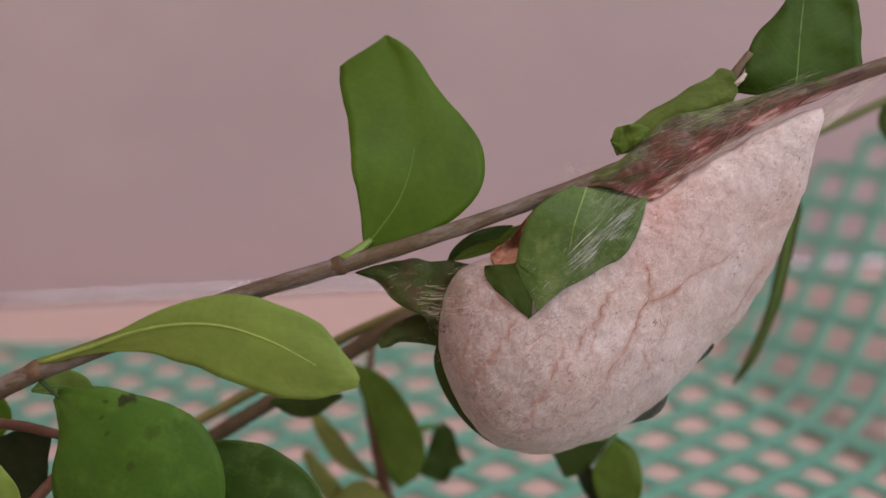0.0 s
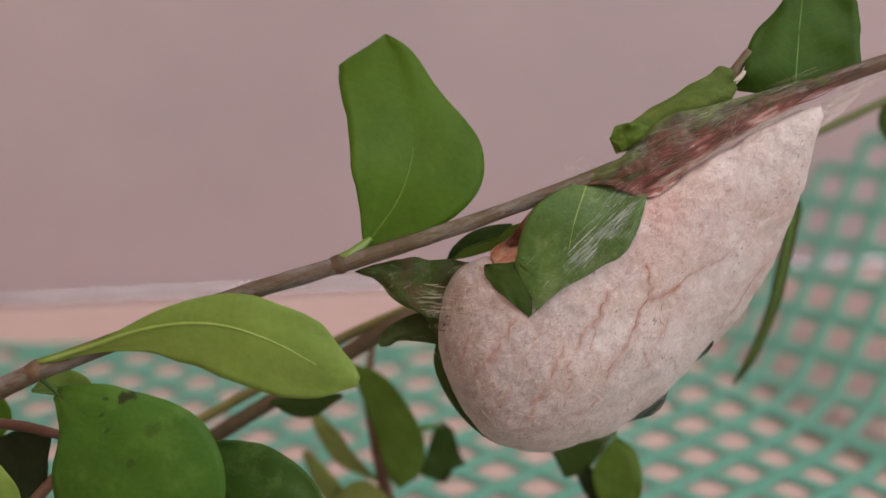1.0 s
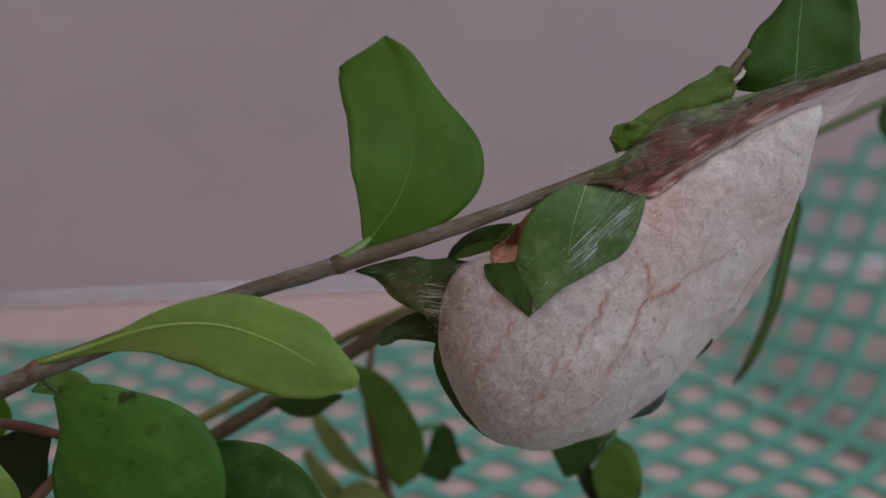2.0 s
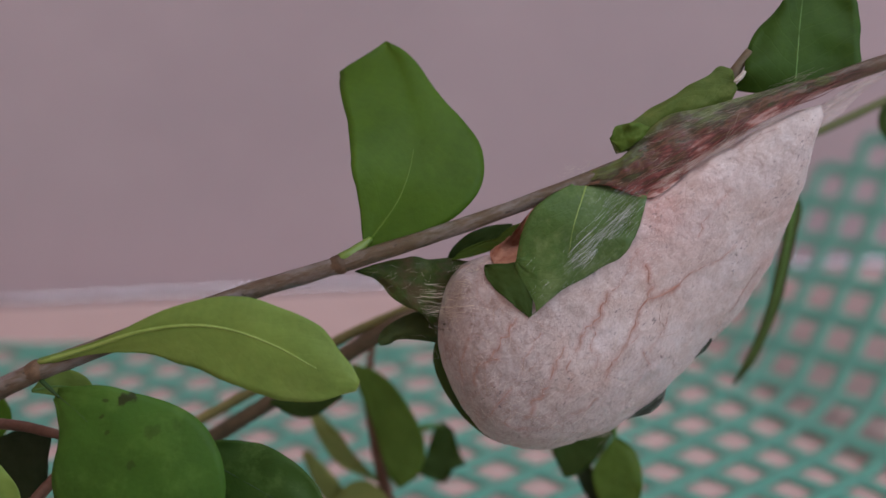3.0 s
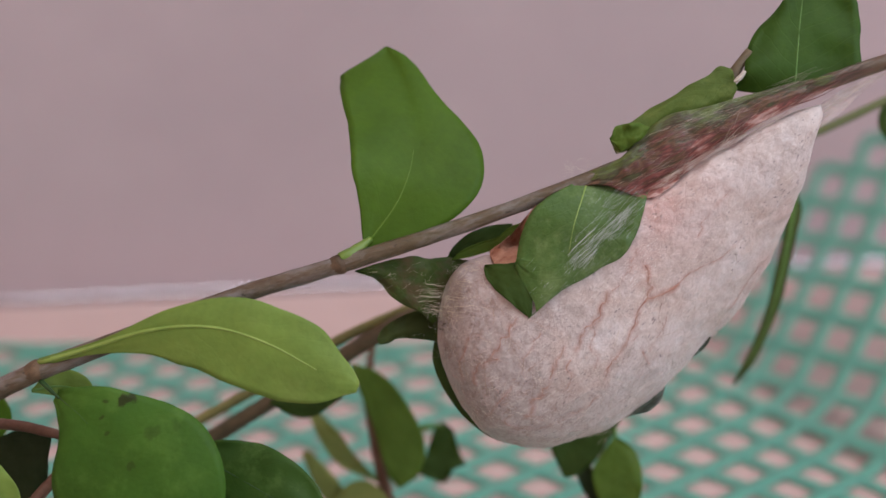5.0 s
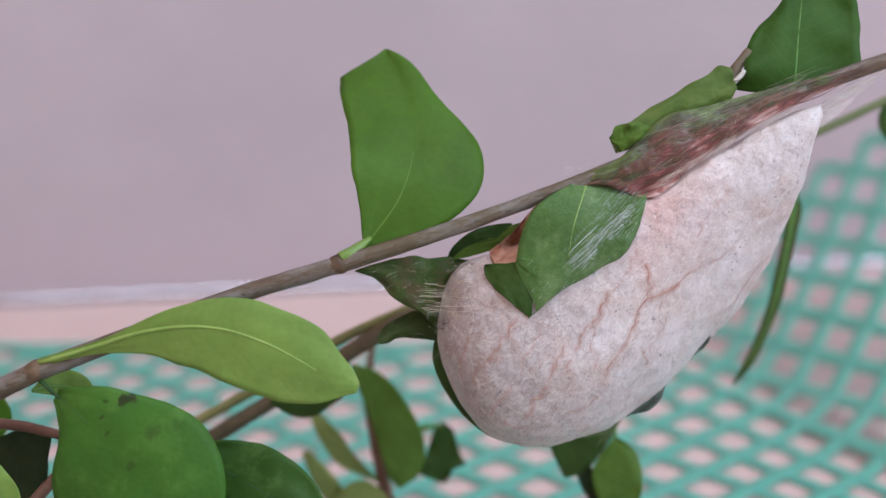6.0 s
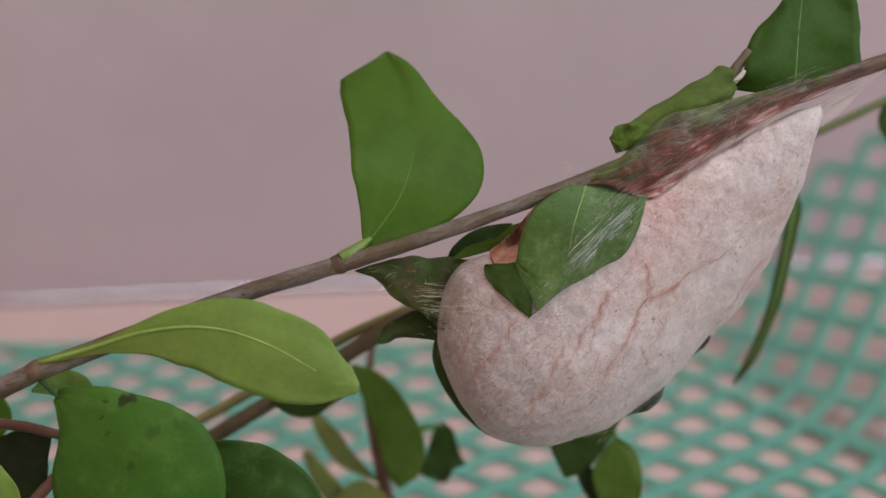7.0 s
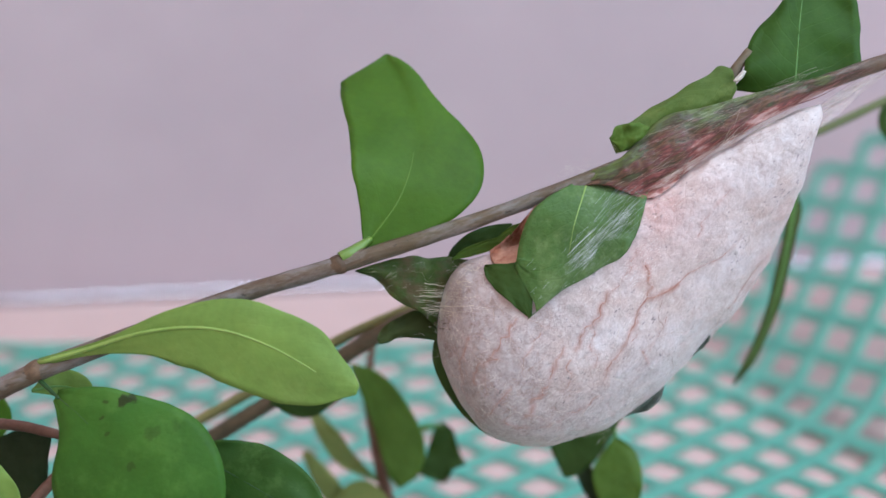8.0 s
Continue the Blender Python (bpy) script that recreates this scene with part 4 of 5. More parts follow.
leaf(
    [(29.6, 282.42, 110.65), (30.61, 282.29, 110.88), (31.61, 282.18, 111.12), (32.57, 282.19, 111.38), (33.49, 282.27, 111.66), (34.45, 282.45, 111.97), (35.44, 282.75, 112.33), (36.45, 283.07, 112.71)],
    [0.1, 1.99, 2.25, 2.23, 2.02, 1.76, 1.41, 0.24], [0.1, 2.16, 2.09, 1.8, 1.54, 1.32, 0.78, 0.18], LEAF_FOLD, cocoon, bend=(-0.6, 0.6), wave=0.9, rib=None,
     label="curled pale flap of a leaf", seed=3.7)

silk_band = leaf(
    [(20.25, 282.54, 101.08), (23.1, 282.06, 102.52), (25.95, 281.65, 103.79), (28.81, 281.42, 104.66), (31.67, 281.36, 105.49), (34.59, 281.53, 106.4), (37.38, 281.84, 107.54), (39.94, 282.3, 108.96), (42.77, 282.74, 110.35), (45.93, 283.15, 111.68), (49.41, 283.65, 113.09), (53.18, 284.25, 114.58), (56.9, 284.82, 116.04), (60.61, 285.38, 117.45), (64.3, 285.86, 118.69), (68.02, 286.34, 119.83), (72, 287.01, 121.04), (76.08, 287.76, 122.28)],
    [0.67, 0.84, 1.13, 1.49, 2.07, 3.39, 4.35, 5.16, 5.44, 4.58, 3.86, 3.39, 2.84, 2.31, 1.86, 1.44, 1.07, 0.68], [0.34, 0.72, 1.16, 2.22, 4.42, 6.34, 5.8, 5.15, 4.6, 3.7, 3.13, 2.52, 2.28, 2.05, 1.6, 1.14, 0.94, 0.1], BAND, cocoon, bend=(2.0, 2.0), wave=0.8, thick=0.5, rib=None, mesh=(160, 20),
    label="matted silk band round the twig, olive above and rust-red below", name="silk_band", seed=4.6)
for v in silk_band.data.vertices:
    v.co += FACE * (0.50 * noise.noise(v.co * 260) + 0.12 * noise.noise(v.co * 900)) * MM
laid_over(silk_band, 0.1)
tuft = leaf(
    [(16.9, 281.4, 99.44), (15.86, 280.2, 98.07), (14.86, 279.83, 96.47), (14.01, 282.62, 93.89), (13.13, 284.89, 91.57), (12.1, 282.4, 90.96), (11, 279.33, 90.88), (9.78, 279.13, 90.43), (8.5, 279.66, 89.94)],
    [0.1, 0.69, 0.86, 1.17, 1.81, 2.5, 3.18, 1.97, 1.03], [0.1, 0.4, 0.73, 1.11, 1.43, 1.72, 1.88, 1.7, 1.31], TUFT, cocoon, bend=(0.6, 0.6), wave=0.8, rib=None,
     label="rust-orange silk tuft under the twig", name="silk_tuft", seed=4.2)
laid_over(tuft, 0.1)

def silk(name, runs, material, parent, label):
    """Fine threads, each a thin three-sided tube; runs: (points in metres, radius)."""
    bm = bmesh.new()
    for line, r in runs:
        tube(bm, line, [r * MM * 0.5, r * MM, r * MM, r * MM * 0.4], 10, 3)
    return tagged(part(name, bm, material, parent, label), kind="stuff")


rnd = random.Random(5)


def wander(a, b, sag, toward=0.0):
    """Four points from a to b with a random bow across and a bow towards the viewer."""
    way = b - a
    across = FACE.cross(way).normalized()
    q = rnd.uniform(-sag, sag) * MM
    return [a, a.lerp(b, 0.33) + across * q + FACE * toward * MM, a.lerp(b, 0.67) + across * (q * rnd.uniform(0.3, 1.0)) + FACE * toward * MM, b]


def patch(centre, wide, high, lean=0.0):
    """A random place in a leaning oval patch that faces the viewer."""
    a, r = rnd.uniform(0, 2 * math.pi), math.sqrt(rnd.random())
    x, y = math.cos(a) * r * wide, math.sin(a) * r * high
    c, s = math.cos(radians(lean)), math.sin(radians(lean))
    return Vector(centre) * MM + (RIGHT * (x * c - y * s) + UPWARD * (x * s + y * c)) * MM


# rust-orange fibres of the tuft under the twig
runs = []
for k in range(150):
    a = patch((11.99, 281.76, 90.95), 2.6, 1.3, 50)
    b = a + (RIGHT * rnd.uniform(-0.3, 1.2) + UPWARD * rnd.uniform(-0.4, 1.8)) * MM
    runs.append((wander(a, b, 0.25, 0.1), rnd.uniform(0.006, 0.018)))
silk("silk_tuft", runs, TUFT, cocoon, "rust-orange fibres under the twig")

# golden stays from the crumpled leaf across to the blunt end, and dark frass caught between them
runs = []
for k in range(80):
    a = patch((-1.58, 279.71, 82.1), 4.0, 3.2, -20)
    s = rnd.triangular(0.8, 6.5, 2.0)
    b = a + (RIGHT * s + UPWARD * s * rnd.uniform(-0.20, 0.16)) * MM
    runs.append(([lifted(q, 0.2) for q in wander(a, b, 0.25, 0.2)], rnd.choice((0.007, 0.010, 0.014, 0.026))))
for x, z, s in ((-3.7, 1.0, 5.2), (0.4, 0.5, 4.2), (-3.0, 3.2, 2.6), (1.0, -2.0, 4.0), (-1.8, -0.8, 4.6)):
    a = Vector((-0.36, 278.13, 82.43)) * MM + (RIGHT * x + UPWARD * z) * MM
    runs.append((wander(a, a + (RIGHT * s - UPWARD * 0.25) * MM, 0.35, 0.3), 0.042))
for k in range(26):
    a = patch((-6.89, 279.41, 86.49), 6.0, 2.6, -14)
    b = a + (RIGHT * rnd.uniform(-1.6, 1.6) + UPWARD * rnd.uniform(-1.2, 1.2)) * MM
    runs.append((wander(a, b, 0.3, 0.4), rnd.uniform(0.006, 0.014)))
for centre, wide, high, count in (((2.29, 281.74, 85.89), 1.6, 2.4, 50), ((0.65, 279.91, 80.09), 2.0, 3.0, 26), ((4.73, 282.29, 87.62), 3.0, 0.8, 30)):
    for k in range(count):
        a = patch(centre, wide, high, 10)
        b = a + (RIGHT * rnd.uniform(-0.5, 2.4) + UPWARD * rnd.uniform(-0.9, 0.9)) * MM
        runs.append(([lifted(q, 0.25) for q in wander(a, b, 0.4)], rnd.choice((0.007, 0.010, 0.016, 0.026))))
silk("silk_stay", runs, GOLD, cocoon, "shining golden silk stays")
runs = []
for k in range(30):
    a = lifted(patch((-0.17, 278.89, 78.52), 1.6, 2.4, 0), 0.1)
    b = a + (RIGHT * rnd.uniform(-0.5, 0.5) + UPWARD * rnd.uniform(-0.4, 0.4)) * MM
    runs.append((wander(a, b, 0.3, 0.1), rnd.uniform(0.03, 0.09)))
silk("frass", runs, MURK, cocoon, "dark brown crumbs caught in the silk")

# pale threads drawn over the bound leaf: a dense shining streak and scattered fine ones
runs = []
for centre, wide, high, lean, count, longest, sizes in (
        ((26.04, 274.4, 93.22), 7.6, 1.2, 44, 105, 5.2, (0.005, 0.007, 0.010, 0.014, 0.020)),
        ((25.24, 274.01, 92.31), 10.5, 3.8, 46, 130, 5.0, (0.005, 0.007, 0.010, 0.014)),
        ((29.92, 278.34, 98.72), 4.5, 3.0, 20, 70, 3.5, (0.006, 0.008, 0.014)),
        ((17.85, 272.54, 87.65), 3.5, 4.5, 50, 24, 3.0, (0.006, 0.008, 0.012)),
        ((34.87, 275.69, 89.66), 2.5, 5.0, -40, 40, 2.0, (0.006, 0.010, 0.016))):
    for k in range(count):
        a = patch(centre, wide, high, lean)
        s = rnd.uniform(0.6, longest)
        b = a + (RIGHT * 0.70 + UPWARD * 0.71 + RIGHT * rnd.uniform(-0.16, 0.16)) * s * MM
        runs.append(([lifted(q, 1.0) for q in wander(a, b, 0.18)], rnd.choice(sizes)))
a = Vector((21.8, 273.96, 92.14)) * MM
runs.append(([lifted(q, 1.2) for q in wander(a, a + (RIGHT * 5.0 + UPWARD * 4.8) * MM, 0.1)], 0.06))
silk("silk_veil", runs, THREAD_WHITE, cocoon, "fine white silk threads over the bound leaf")

# drawn-out strands that mat together over the band: grey-green above, brown in the middle, rust-red beside the shell
STRANDS = vecs([(25.65, 283.4, 103.78), (34.65, 284.17, 106.89), (44.63, 285.06, 110.37), (54.64, 286.32, 114.38), (65.69, 287.78, 118.35), (79.71, 289.35, 123.31)])
for look_of, count, low, high, start, end, label in (
        (FELT, 18, 0.9, 3.8, 0.16, 0.80, "fine greyish-green silk fibres over the leaf"),
        (MURK, 34, -0.6, 2.4, 0.05, 0.95, "dark brown silk strands along the twig"),
        (MAROON, 40, -2.4, 0.8, 0.10, 0.95, "reddish-brown silk strands along the twig"),
        (RUST, 44, -3.9, -1.6, 0.16, 0.62, "rust-red silk fibres beside the shell")):
    bm = bmesh.new()
    for k in range(count):
        u = rnd.uniform(start, end - 0.12)
        v = min(end, u + rnd.uniform(0.12, 0.30))
        swell = math.sin(math.pi * min(1, (u + v) / 2 + 0.12)) ** 0.6
        h = rnd.uniform(low, high) * swell
        line = []
        for q in (0, 0.33, 0.67, 1):
            over = h + rnd.uniform(-0.8, 0.8)
            back = 2.1 * math.sqrt(max(0.0, 1 - (over / 4.0) ** 2)) if abs(over) < 4 else 0.0
            line.append(glide(STRANDS, u + (v - u) * q) + (UPWARD * over + FACE * (back - 0.25 * (q in (0, 1)))) * MM)
        r = rnd.choice((0.02, 0.03, 0.04, 0.06, 0.09)) * MM
        tube(bm, line, [r * 0.2, r, r * 0.9, r * 0.2], 18, 7, 0.5, k * 1.7)
    tagged(part("silk_mat", bm, look_of, cocoon, label), kind="stuff")

# fibres along the band and its seam
pale, red = [], []
ALONG = vecs([(24.53, 281.98, 103.95), (34.38, 281.94, 107.46), (44.24, 282.47, 110.8), (54.19, 283.91, 114.73), (65.29, 286.01, 118.73), (79.28, 287.77, 123.62)])
for k in range(90):
    u = rnd.uniform(0.0, 0.85)
    v = u + rnd.uniform(0.05, 0.2)
    wide = 2.6 * math.sin(math.pi * min(1, max(0.12, u))) + 0.6
    a = glide(ALONG, u) + UPWARD * rnd.uniform(-wide, wide * 0.8) * MM
    b = glide(ALONG, v) + UPWARD * rnd.uniform(-wide, wide * 0.8) * MM
    run = (wander(a, b, 0.9, 0.15), rnd.uniform(0.006, 0.013))
    (pale if rnd.random() < 0.13 else red).append(run)
for k in range(120):
    a = glide(ALONG, rnd.uniform(0.22, 0.62)) + UPWARD * rnd.uniform(-5.5, -1.5) * MM - FACE * rnd.uniform(0, 2) * MM
    b = a + (RIGHT * rnd.uniform(1, 7) + UPWARD * rnd.uniform(0.5, 4.5)) * MM
    (red if k % 4 else pale).append((wander(a, b, 0.4, 0.1), rnd.uniform(0.008, 0.022)))
for k in range(34):
    u = rnd.uniform(0.1, 0.75)
    a = glide(ALONG, u) + UPWARD * rnd.uniform(-4.5, -2.0) * MM
    b = a + (RIGHT * rnd.uniform(2, 9) + UPWARD * rnd.uniform(1, 6)) * MM
    (pale if k % 2 else red).append((wander(a, b, 0.4, 0.1), rnd.uniform(0.010, 0.026)))
for k in range(40):
    a = glide(ALONG, rnd.uniform(0.2, 0.75)) + UPWARD * rnd.uniform(1.6, 3.8) * MM
    b = a + (RIGHT * 0.94 + UPWARD * rnd.uniform(0.26, 0.42)) * rnd.uniform(2, 8) * MM
    pale.append((wander(a, b, 0.3, 0.1), rnd.uniform(0.005, 0.010)))
BORDER = vecs([(35.24, 278.96, 101.69), (41.26, 280.68, 105.13), (48.83, 282.83, 109.28), (56.41, 284.61, 112.94), (64.01, 286.27, 116.23)])
for k in range(90):
    u = rnd.uniform(0.0, 0.8)
    v = min(1.0, u + rnd.uniform(0.08, 0.3))
    a = glide(BORDER, u) + (UPWARD * rnd.uniform(-1.6, 0.9) + FACE * rnd.uniform(0, 0.5)) * MM
    b = glide(BORDER, v) + (UPWARD * rnd.uniform(-0.8, 0.9) + FACE * rnd.uniform(0, 0.5)) * MM
    (pale if k % 5 else red).append((wander(a, b, 0.25, 0.1), rnd.choice((0.008, 0.012, 0.018, 0.034))))
NECK = vecs([(66.05, 288.11, 114.07), (69.96, 288.38, 116.58), (74.86, 288.79, 119.56), (81.74, 289.35, 123.01)])
for k in range(70):
    a = Vector((66.54, 287.53, 113.9)) * MM + UPWARD * rnd.uniform(-2.6, 1.2) * MM + RIGHT * rnd.uniform(-1, 0.6) * MM
    b = glide(NECK, rnd.uniform(0.35, 1.0)) + UPWARD * rnd.uniform(-0.6, 0.8) * MM
    pale.append((wander(a, b, 0.4), rnd.uniform(0.006, 0.016)))
leaf([(65.83, 286.92, 113.63), (69.79, 287.51, 116.16), (74.7, 288.2, 119.68), (81.6, 289.01, 123.58)], [1.2, 1.2, 1.0, 0.4], [2.6, 2.2, 1.2, 0.4], FILM, cocoon, thick=0.05, wave=0.5, rib=None,
     label="thin whitish film of silk at the neck", name="silk_film", seed=2.9)
silk("silk_matting", pale, THREAD, cocoon, "pale silk fibres along the band")
silk("silk_matting", red, THREAD_RED, cocoon, "reddish silk fibres along the band")

# stray fluff on the outline
fluff = []
for centre, wide, high, count in (((23.76, 282.72, 105.3), 2.2, 1.2, 26), ((28.64, 279.35, 56.35), 6.5, 1.2, 34), ((-3.3, 282.03, 71.51), 2.0, 3.0, 10),
                                  ((33.49, 283.47, 109.33), 3.5, 1.4, 22), ((12.08, 279.58, 53.75), 5.0, 0.8, 16), ((22.45, 269.41, 68.08), 14, 6, 40),
                                  ((8.6, 273.07, 73.03), 7, 8, 40), ((0.6, 276.57, 80.8), 3.5, 4.0, 30)):
    for k in range(count):
        a = patch(centre, wide, high)
        b = a + (RIGHT * rnd.uniform(-2.5, 2.5) + UPWARD * rnd.uniform(-1.6, 1.6)) * MM
        fluff.append((wander(a, b, 0.9, rnd.uniform(-0.3, 0.6)), rnd.uniform(0.007, 0.018)))
for k in range(450):
    u, a = rnd.triangular(0.12, 0.95, 0.8), rnd.uniform(-1.4, 1.4)
    du, da = rnd.uniform(-0.03, 0.03), rnd.uniform(-0.16, 0.16)
    fluff.append(([shell_point(u + du * q, a + da * q * (1 + 0.5 * q), rnd.uniform(0.03, 0.22)) for q in (0, 0.35, 0.7, 1)], rnd.choice((0.006, 0.009, 0.012, 0.016, 0.028))))
silk("silk_fluff", fluff, THREAD, cocoon, "stray fluff of loose silk")

# ---- the twig behind ----
rear = group_root("leafy_twig", "brown twig behind the cocoon with hanging leaves", "twig")
stem("stem", [(-109.56, 315.08, 0.09), (-75.54, 315.48, 21.31), (-47.33, 311.31, 41.32), (-27.15, 313.17, 53.88), (-6.9, 316.9, 65.73), (13.66, 327.62, 73.12), (43.86, 337.0, 82.91)],
     [1.75, 1.75, 1.63, 1.63, 1.75, 1.51, 1.16], BARK_DARK, rear, steps=90)
stem("side_twig", [(43.2, 336.7, 82.7), (65.8, 342.04, 92.25), (81.46, 344.0, 98.45), (94.48, 345.81, 104.2), (117.62, 349.0, 114.31)], [1.1, 1.0, 0.93, 0.93, 0.93], BARK_GREEN, rear, "green young end of the twig", steps=40)
stem("side_twig", [(-74.45, 313.08, 30.31), (-50.65, 311.32, 44.7), (-38.42, 312.41, 51.46), (-21.17, 315.45, 61.12), (-5.64, 317.6, 67.92)], [1.04, 1.04, 1.04, 1.09, 0.92], BARK_OLIVE, rear, steps=50)
leaf(
    [(74.86, 339.16, 86.42), (74.46, 337.85, 82.37), (73.87, 336.55, 78.05), (72.91, 335.23, 73.12), (71.94, 334.02, 68.49), (71.05, 332.95, 64.32), (69.78, 331.82, 60.18), (68.06, 330.6, 56.01), (65.27, 329.17, 51.37), (61.94, 327.62, 46.5)],
    [0.1, 1.97, 1.55, 1.42, 1.34, 1.29, 1.05, 0.98, 1.08, 0.1], [0.1, 1.03, 1.33, 1.4, 1.44, 1.43, 1.43, 1.28, 0.76, 0.1], LEAF_OLIVE, rear,
     wave=0.4, stalk=[(74.13, 342.28, 94.67), (75.2, 340.96, 91.0)], label="narrow leaf hanging edge-on", seed=2.1)
leaf([(99.54, 346.83, 107.42), (95.68, 345.3, 102.59), (94.96, 344.07, 98.68), (97.13, 342.77, 94.54)], [0.36, 2.65, 2.41, 0.24], [0.36, 1.93, 1.93, 0.24], LEAF_DARK, rear, wave=0.4, seed=3.9)
leaf(
    [(37.76, 315.51, 46.67), (35.87, 315.01, 44.3), (34, 314.54, 41.95), (32.23, 314.23, 39.77), (30.54, 314.05, 37.7), (28.8, 313.86, 35.64), (26.97, 313.66, 33.59), (25.13, 313.47, 31.54)],
    [0.1, 0.9, 1.73, 2.09, 2.39, 2.38, 1.97, 0.27], [0.27, 2.01, 3.52, 4.55, 5.45, 6.35, 6.18, 0.23], LEAF_DARK, rear,
     wave=0.5, stalk=[(39.06, 336.28, 80.63), (38.38, 326.32, 62.33)], rib=None, label="dark green leaf hanging below the cocoon", seed=7.1)
leaf(
    [(35.49, 314.17, 40.42), (35.72, 313.45, 38.14), (35.92, 312.73, 35.85), (36.01, 311.97, 33.55), (36.02, 311.19, 31.22), (35.89, 310.53, 28.58), (35.59, 310.01, 25.52), (35.24, 309.53, 22.37)],
    [0.15, 3.17, 4.44, 5.07, 5.17, 4.89, 4.5, 0.43], [0.1, 2.27, 4.11, 5.2, 5.07, 4.21, 2.58, 0.15], LEAF_FOLD, rear,
     wave=0.4, stalk=[(36.67, 335.99, 79.72), (35.45, 323.02, 58.52)], rib=None, label="pale leaf hanging below the cocoon", seed=8.8)
# shade under the cocoon, put in as a leaf of very dark colour
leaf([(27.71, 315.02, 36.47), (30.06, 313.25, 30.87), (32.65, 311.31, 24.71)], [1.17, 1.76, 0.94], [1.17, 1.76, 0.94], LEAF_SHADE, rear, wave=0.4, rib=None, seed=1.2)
leaf([(-34.78, 307.94, 50.61), (-27.74, 307.81, 50.17), (-20.23, 308.35, 51.91)], [0.45, 2.27, 0.45], [0.45, 2.73, 0.45], LEAF_DARK, rear, wave=0.3, rib=None, seed=1.7)

# ---- the young sprig behind ----
sprig = group_root("young_sprig", "reddish sprig with young leaves standing on the net", "sprig")
stem("stem", [(-15.58, 344.13, 48.97), (-16.79, 340.25, 40.01), (-15.49, 336.62, 31.81), (-13.24, 333.31, 21.32), (-8.11, 331.78, -0.18)], [0.7, 0.9, 1.15, 1.37, 1.5], BARK_RED, sprig, steps=40)
leaf(
    [(-20.1, 334.52, 48.44), (-16.94, 334.02, 44.95), (-14.13, 333.44, 41.36), (-12, 332.75, 37.54), (-10.36, 331.92, 33.92), (-9.18, 330.97, 30.59), (-8.61, 330.08, 27.64), (-8.59, 329.26, 25.11), (-8.98, 328.67, 23.24), (-9.61, 328.2, 21.73)],
    [0.1, 2.96, 4.15, 4.72, 5.07, 5.3, 4.63, 3.41, 1.47, 0.1], [0.2, 2.13, 3.47, 4.06, 4.54, 4.69, 4.47, 3.74, 2.96, 0.1], LEAF_FOLD, sprig,
     wave=0.3, stalk=[(-16.49, 339.4, 40.63), (-17.8, 336.58, 44.98)], rib=None, label="oval green leaf leaning off the sprig", seed=4.7)
leaf(
    [(0, 336.22, 33.88), (-0.04, 336.13, 32.76), (-0.08, 336.06, 31.62), (-0.11, 335.96, 30.5), (-0.13, 335.82, 29.42), (-0.11, 335.6, 28.39), (-0.05, 335.31, 27.41), (0.02, 334.98, 26.46), (0.09, 334.65, 25.53), (0.14, 334.34, 24.58), (0.17, 334.04, 23.64), (0.2, 333.75, 22.71), (0.22, 333.46, 21.78), (0.25, 333.16, 20.85)],
    [0.33, 1.82, 2.53, 2.85, 3.14, 3.37, 3.57, 3.89, 4.33, 4.81, 2.2, 1.6, 1.0, 0.4], [0.28, 1.41, 2.1, 2.4, 2.74, 3.13, 3.55, 3.96, 4.34, 4.68, 5.01, 5.35, 3.17, 0.43], LEAF_DARK, sprig,
     wave=0.6, stalk=[(-14.49, 335.19, 27.28), (-5.5, 336.69, 32.05)], rib=None, label="dark green leaf with a ragged edge", seed=5.3)
leaf([(-15.74, 333.54, 22.04), (-21.49, 334.74, 25.85), (-24.92, 335.17, 30.55), (-28.41, 336.75, 35.54)], [0.62, 1.99, 2.12, 1.12], [0.62, 2.12, 2.37, 1.12], LEAF_YOUNG, sprig,
     wave=0.4, rib=None, stalk=[(-13.49, 333.31, 21.32), (-14.49, 333.39, 21.56)], label="narrow yellowish young leaf", seed=5.0)
leaf([(-17.99, 330.68, 12.98), (-22.74, 331.96, 17.03), (-26.67, 332.55, 22.23), (-30.4, 334.27, 27.7)], [0.75, 2.24, 2.12, 0.87], [0.75, 2.24, 2.24, 0.87], LEAF_YOUNG, sprig,
     wave=0.4, rib=None, stalk=[(-11.78, 332.34, 14.91), (-15.49, 330.87, 13.58)], label="narrow yellowish young leaf", seed=6.2)
leaf([(-24.04, 328.71, 16.71), (-17.85, 329.31, 18.61), (-10.41, 328.49, 16.01)], [0.74, 4.21, 0.74], [0.74, 3.72, 0.74], LEAF_YOUNG, sprig, wave=0.3, rib=None, seed=6.8,
     stalk=[(-11.53, 332.15, 14.32), (-10.47, 330.08, 14.39)])

# ---- the low twig at the front ----
low = group_root("leafy_twig", "low brown twig with dark leaves lying on the net", "twig")
stem("stem", [(-132.75, 297.09, 49.45), (-97.87, 282.93, 57.72), (-81.08, 278.99, 58.53), (-71.3, 276.65, 57.76), (-57.94, 275.41, 53.84), (-46.95, 275.88, 48.67), (-36.75, 280.82, 31.08), (-26.38, 304.6, 0.11)], [1.13, 1.13, 1.03, 0.92, 0.92, 0.92, 0.92, 0.82], BARK_RED, low, steps=50)
stem("side_twig", [(-77.45, 267.97, 43.54), (-73.64, 270.15, 47.15), (-69.63, 273.51, 51.14), (-65.14, 276.03, 55.8)], [1.1, 1.1, 1.0, 0.9], BARK_RED, low, steps=20)
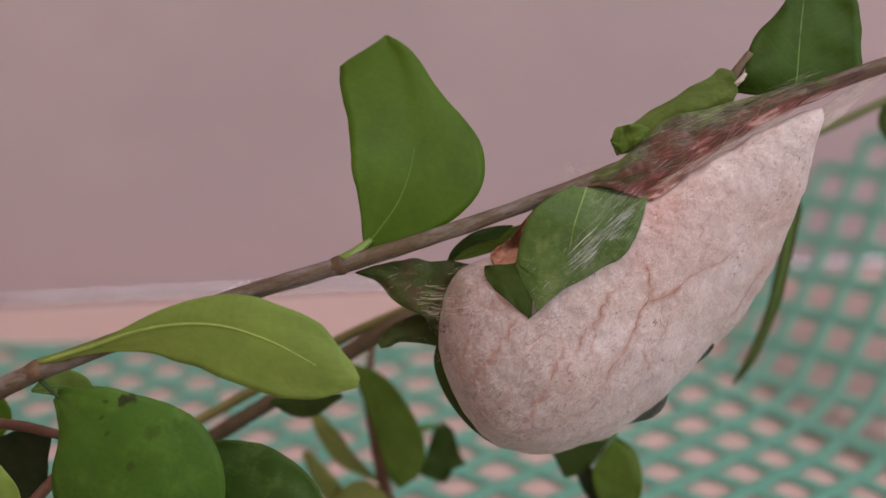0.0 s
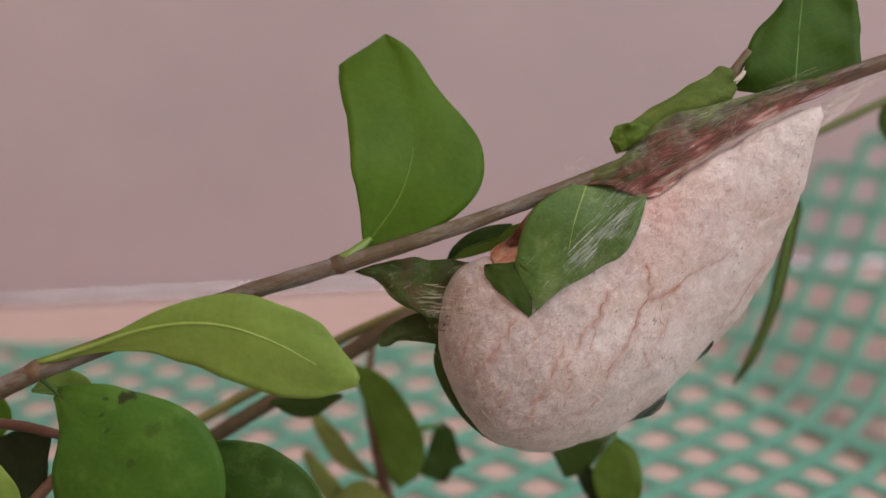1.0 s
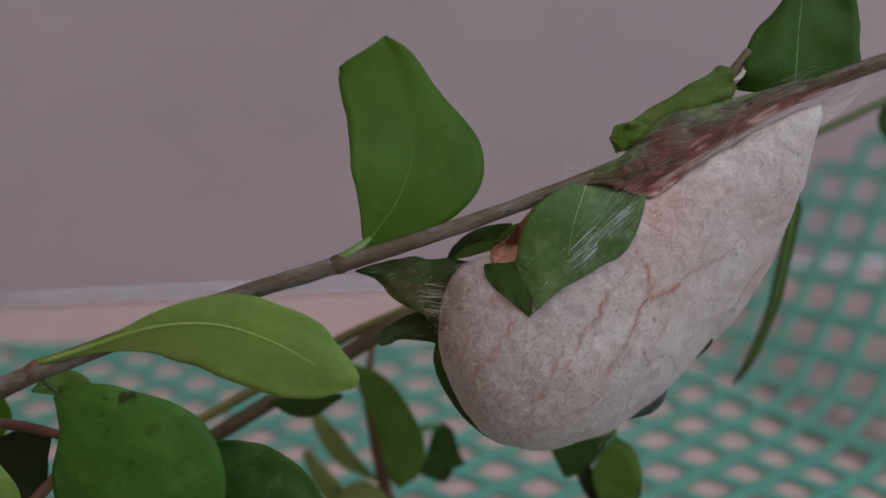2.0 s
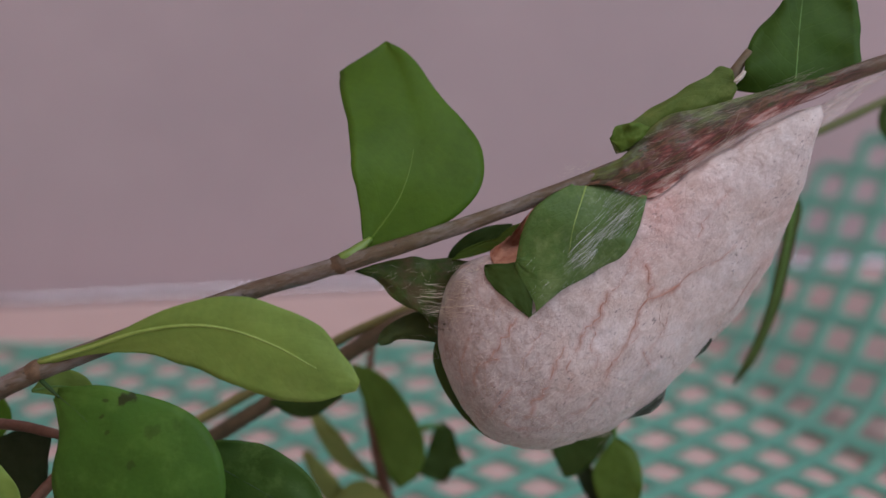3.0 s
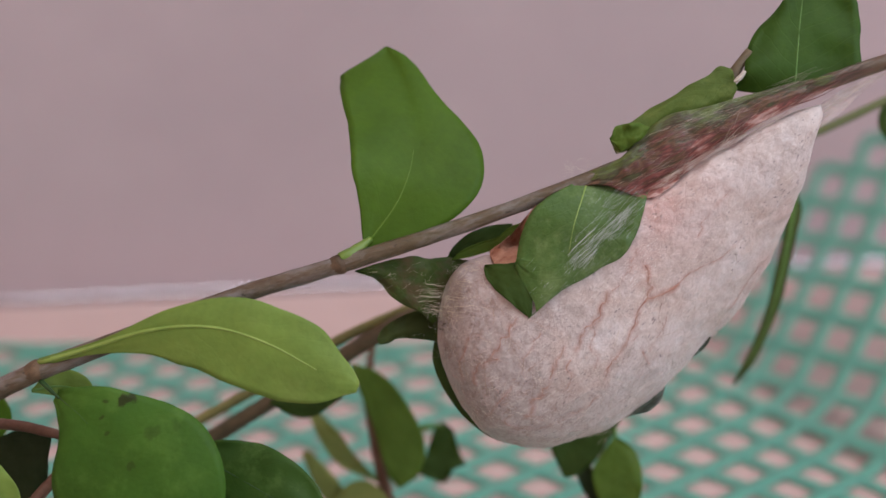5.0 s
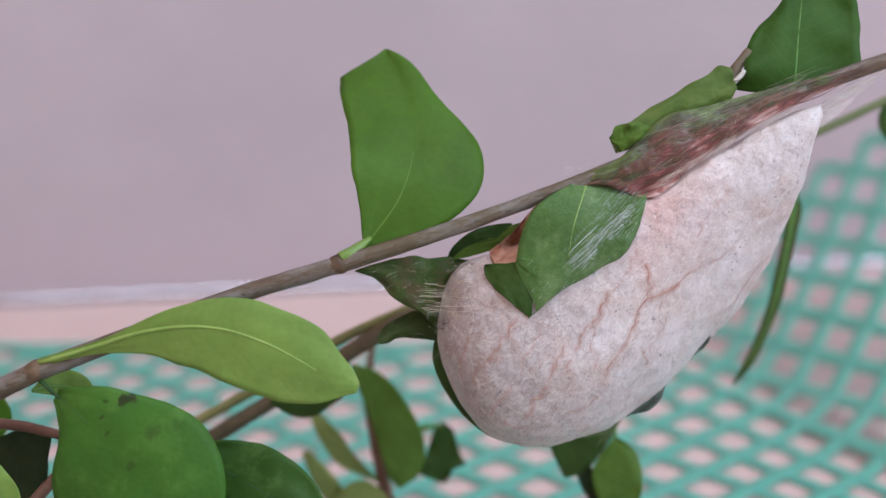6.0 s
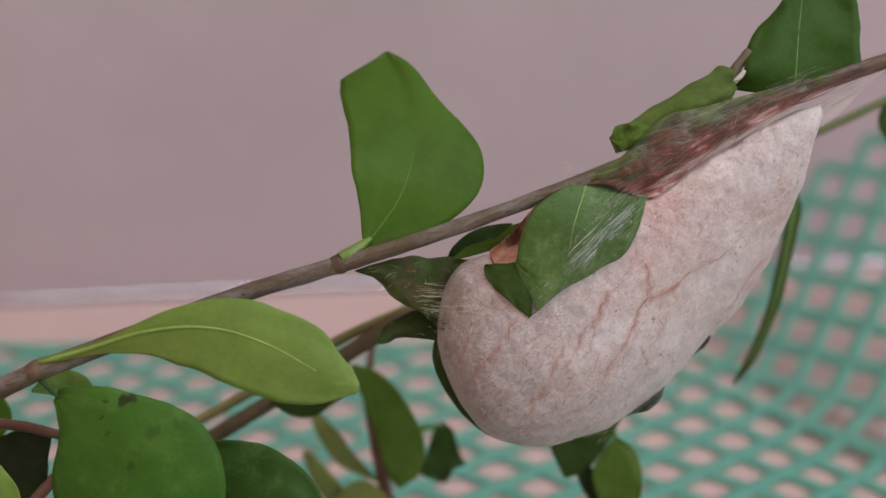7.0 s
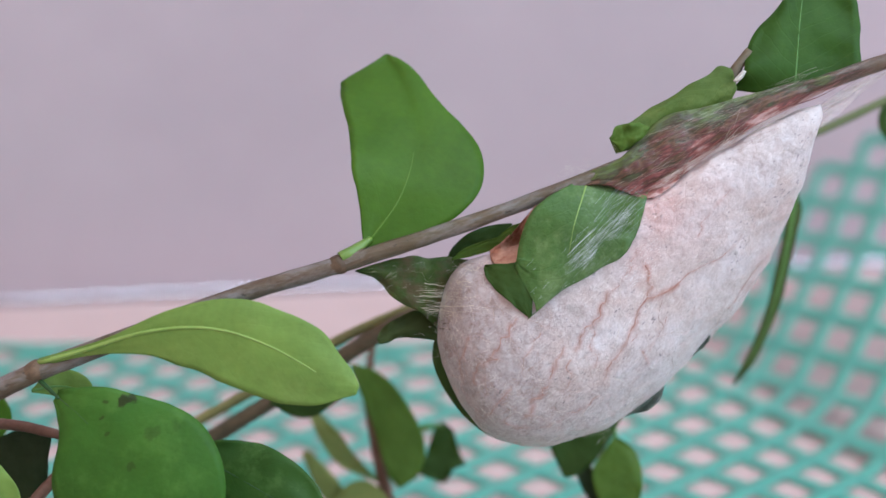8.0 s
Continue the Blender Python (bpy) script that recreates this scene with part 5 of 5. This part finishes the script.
# its near-black colour imitates the shade low on the twig
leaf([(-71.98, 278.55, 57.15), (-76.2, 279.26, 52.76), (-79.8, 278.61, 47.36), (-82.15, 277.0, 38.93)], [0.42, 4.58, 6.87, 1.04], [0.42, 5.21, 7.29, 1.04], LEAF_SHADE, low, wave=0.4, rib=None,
     label="leaf coloured very dark to imitate shade", seed=2.4)
leaf([(-81.24, 266.73, 59.56), (-78.98, 264.32, 55.25), (-77.2, 262.83, 50.53), (-76.08, 261.65, 43.45)], [0.3, 2.2, 3.4, 0.6], [0.3, 2.6, 4.0, 0.6], LEAF_PALE, low, wave=0.3, rib=None,
     stalk=[(-87.58, 279.97, 58.33), (-84.34, 272.84, 59.0)], label="pale green leaf at the front", seed=3.1)
leaf([(-47.4, 272.85, 55.69), (-40.82, 272.97, 52.74), (-34.09, 271.86, 49.23), (-27.03, 271.42, 44.5), (-18.9, 270.5, 38.27)], [1.02, 5.31, 7.55, 6.33, 0.41], [1.02, 5.1, 7.55, 6.12, 0.41], LEAF_MOTTLED, low, bend=(1.5, 1.0), wave=0.9,
     rib=RIB_DARK, rib_size=0.12, stalk=[(-58.46, 275.47, 54.04), (-52.63, 274.8, 55.24)], label="dark green leaf with a pale blotch", seed=4.9)
leaf([(-89.59, 294.17, 60.13), (-86.19, 294.12, 56.65), (-84.67, 293.14, 53.54), (-85.1, 291.84, 49.4)], [0.33, 1.74, 1.74, 0.22], [0.33, 1.74, 1.74, 0.22], LEAF, low, wave=0.3, rib=None, seed=9.9,
     stalk=[(-97.87, 282.93, 57.72), (-93.38, 289.81, 59.61)])


# ---- what moves ----
def turned(pivot, axis, degrees):
    p = Vector(pivot) * MM
    return Matrix.Translation(p) @ Matrix.Rotation(radians(degrees), 4, axis) @ Matrix.Translation(-p)


def drifted(ob, axis, rows):
    base = ob.location.copy()
    walk(ob, [(t, Matrix.Translation(base + shift * MM) @ Matrix.Rotation(radians(a), 4, axis)) for t, a, shift in rows])


def motions():
    NODE = (-71.8, 272.62, 71.6)
    HANG = (31.6, 283.54, 106.22)
    LINE = (RIGHT * 0.94 + UPWARD * 0.34).normalized()
    O = Vector((0, 0, 0))
    walk(twig, [(t, turned(NODE, FACE, 0.17 * f)) for t, f in
                ((0, 0), (0.5, 0.4), (1, 1.1), (1.5, 1.5), (3, 1.0), (4.5, 0.9), (6, 1.4), (8, 1.2))])
    walk(cocoon, [(t, turned(NODE, FACE, 0.17 * f) @ turned(HANG, LINE, 3.6 * (g - 1))) for t, f, g in
                  ((0, 0, 0), (0.5, 0.3, 0.05), (1, 1.0, 0.12), (1.5, 1.4, 0.2), (3, 1.0, 0.55), (4, 0.9, 0.75), (6, 1.3, 0.9), (8, 1.2, 1.0))])
    drifted(leaf_upright, RIGHT, [(t, -10.4 * f, O) for t, f in
            ((0, 0), (1, 0.0), (1.5, 0.02), (3, 0.38), (3.5, 0.45), (4.5, 0.56), (6, 0.74), (7, 0.85), (8, 0.95))])
    drifted(leaf_long, FACE, [(t, -1.45 * f, O) for t, f in
            ((0, 0), (1, 0.0), (1.5, 0.0), (3, 0.5), (4.5, 0.65), (6, 0.8), (7, 0.9), (8, 1.0))])
    drifted(leaf_spotted, FACE, [(t, 0, UPWARD * 0.1 * f) for t, f in
            ((0, 0), (0.5, 1), (1, 4), (1.5, 4.5), (3, 1.5), (4, 0), (6, -0.2), (8, -1))])


motions()
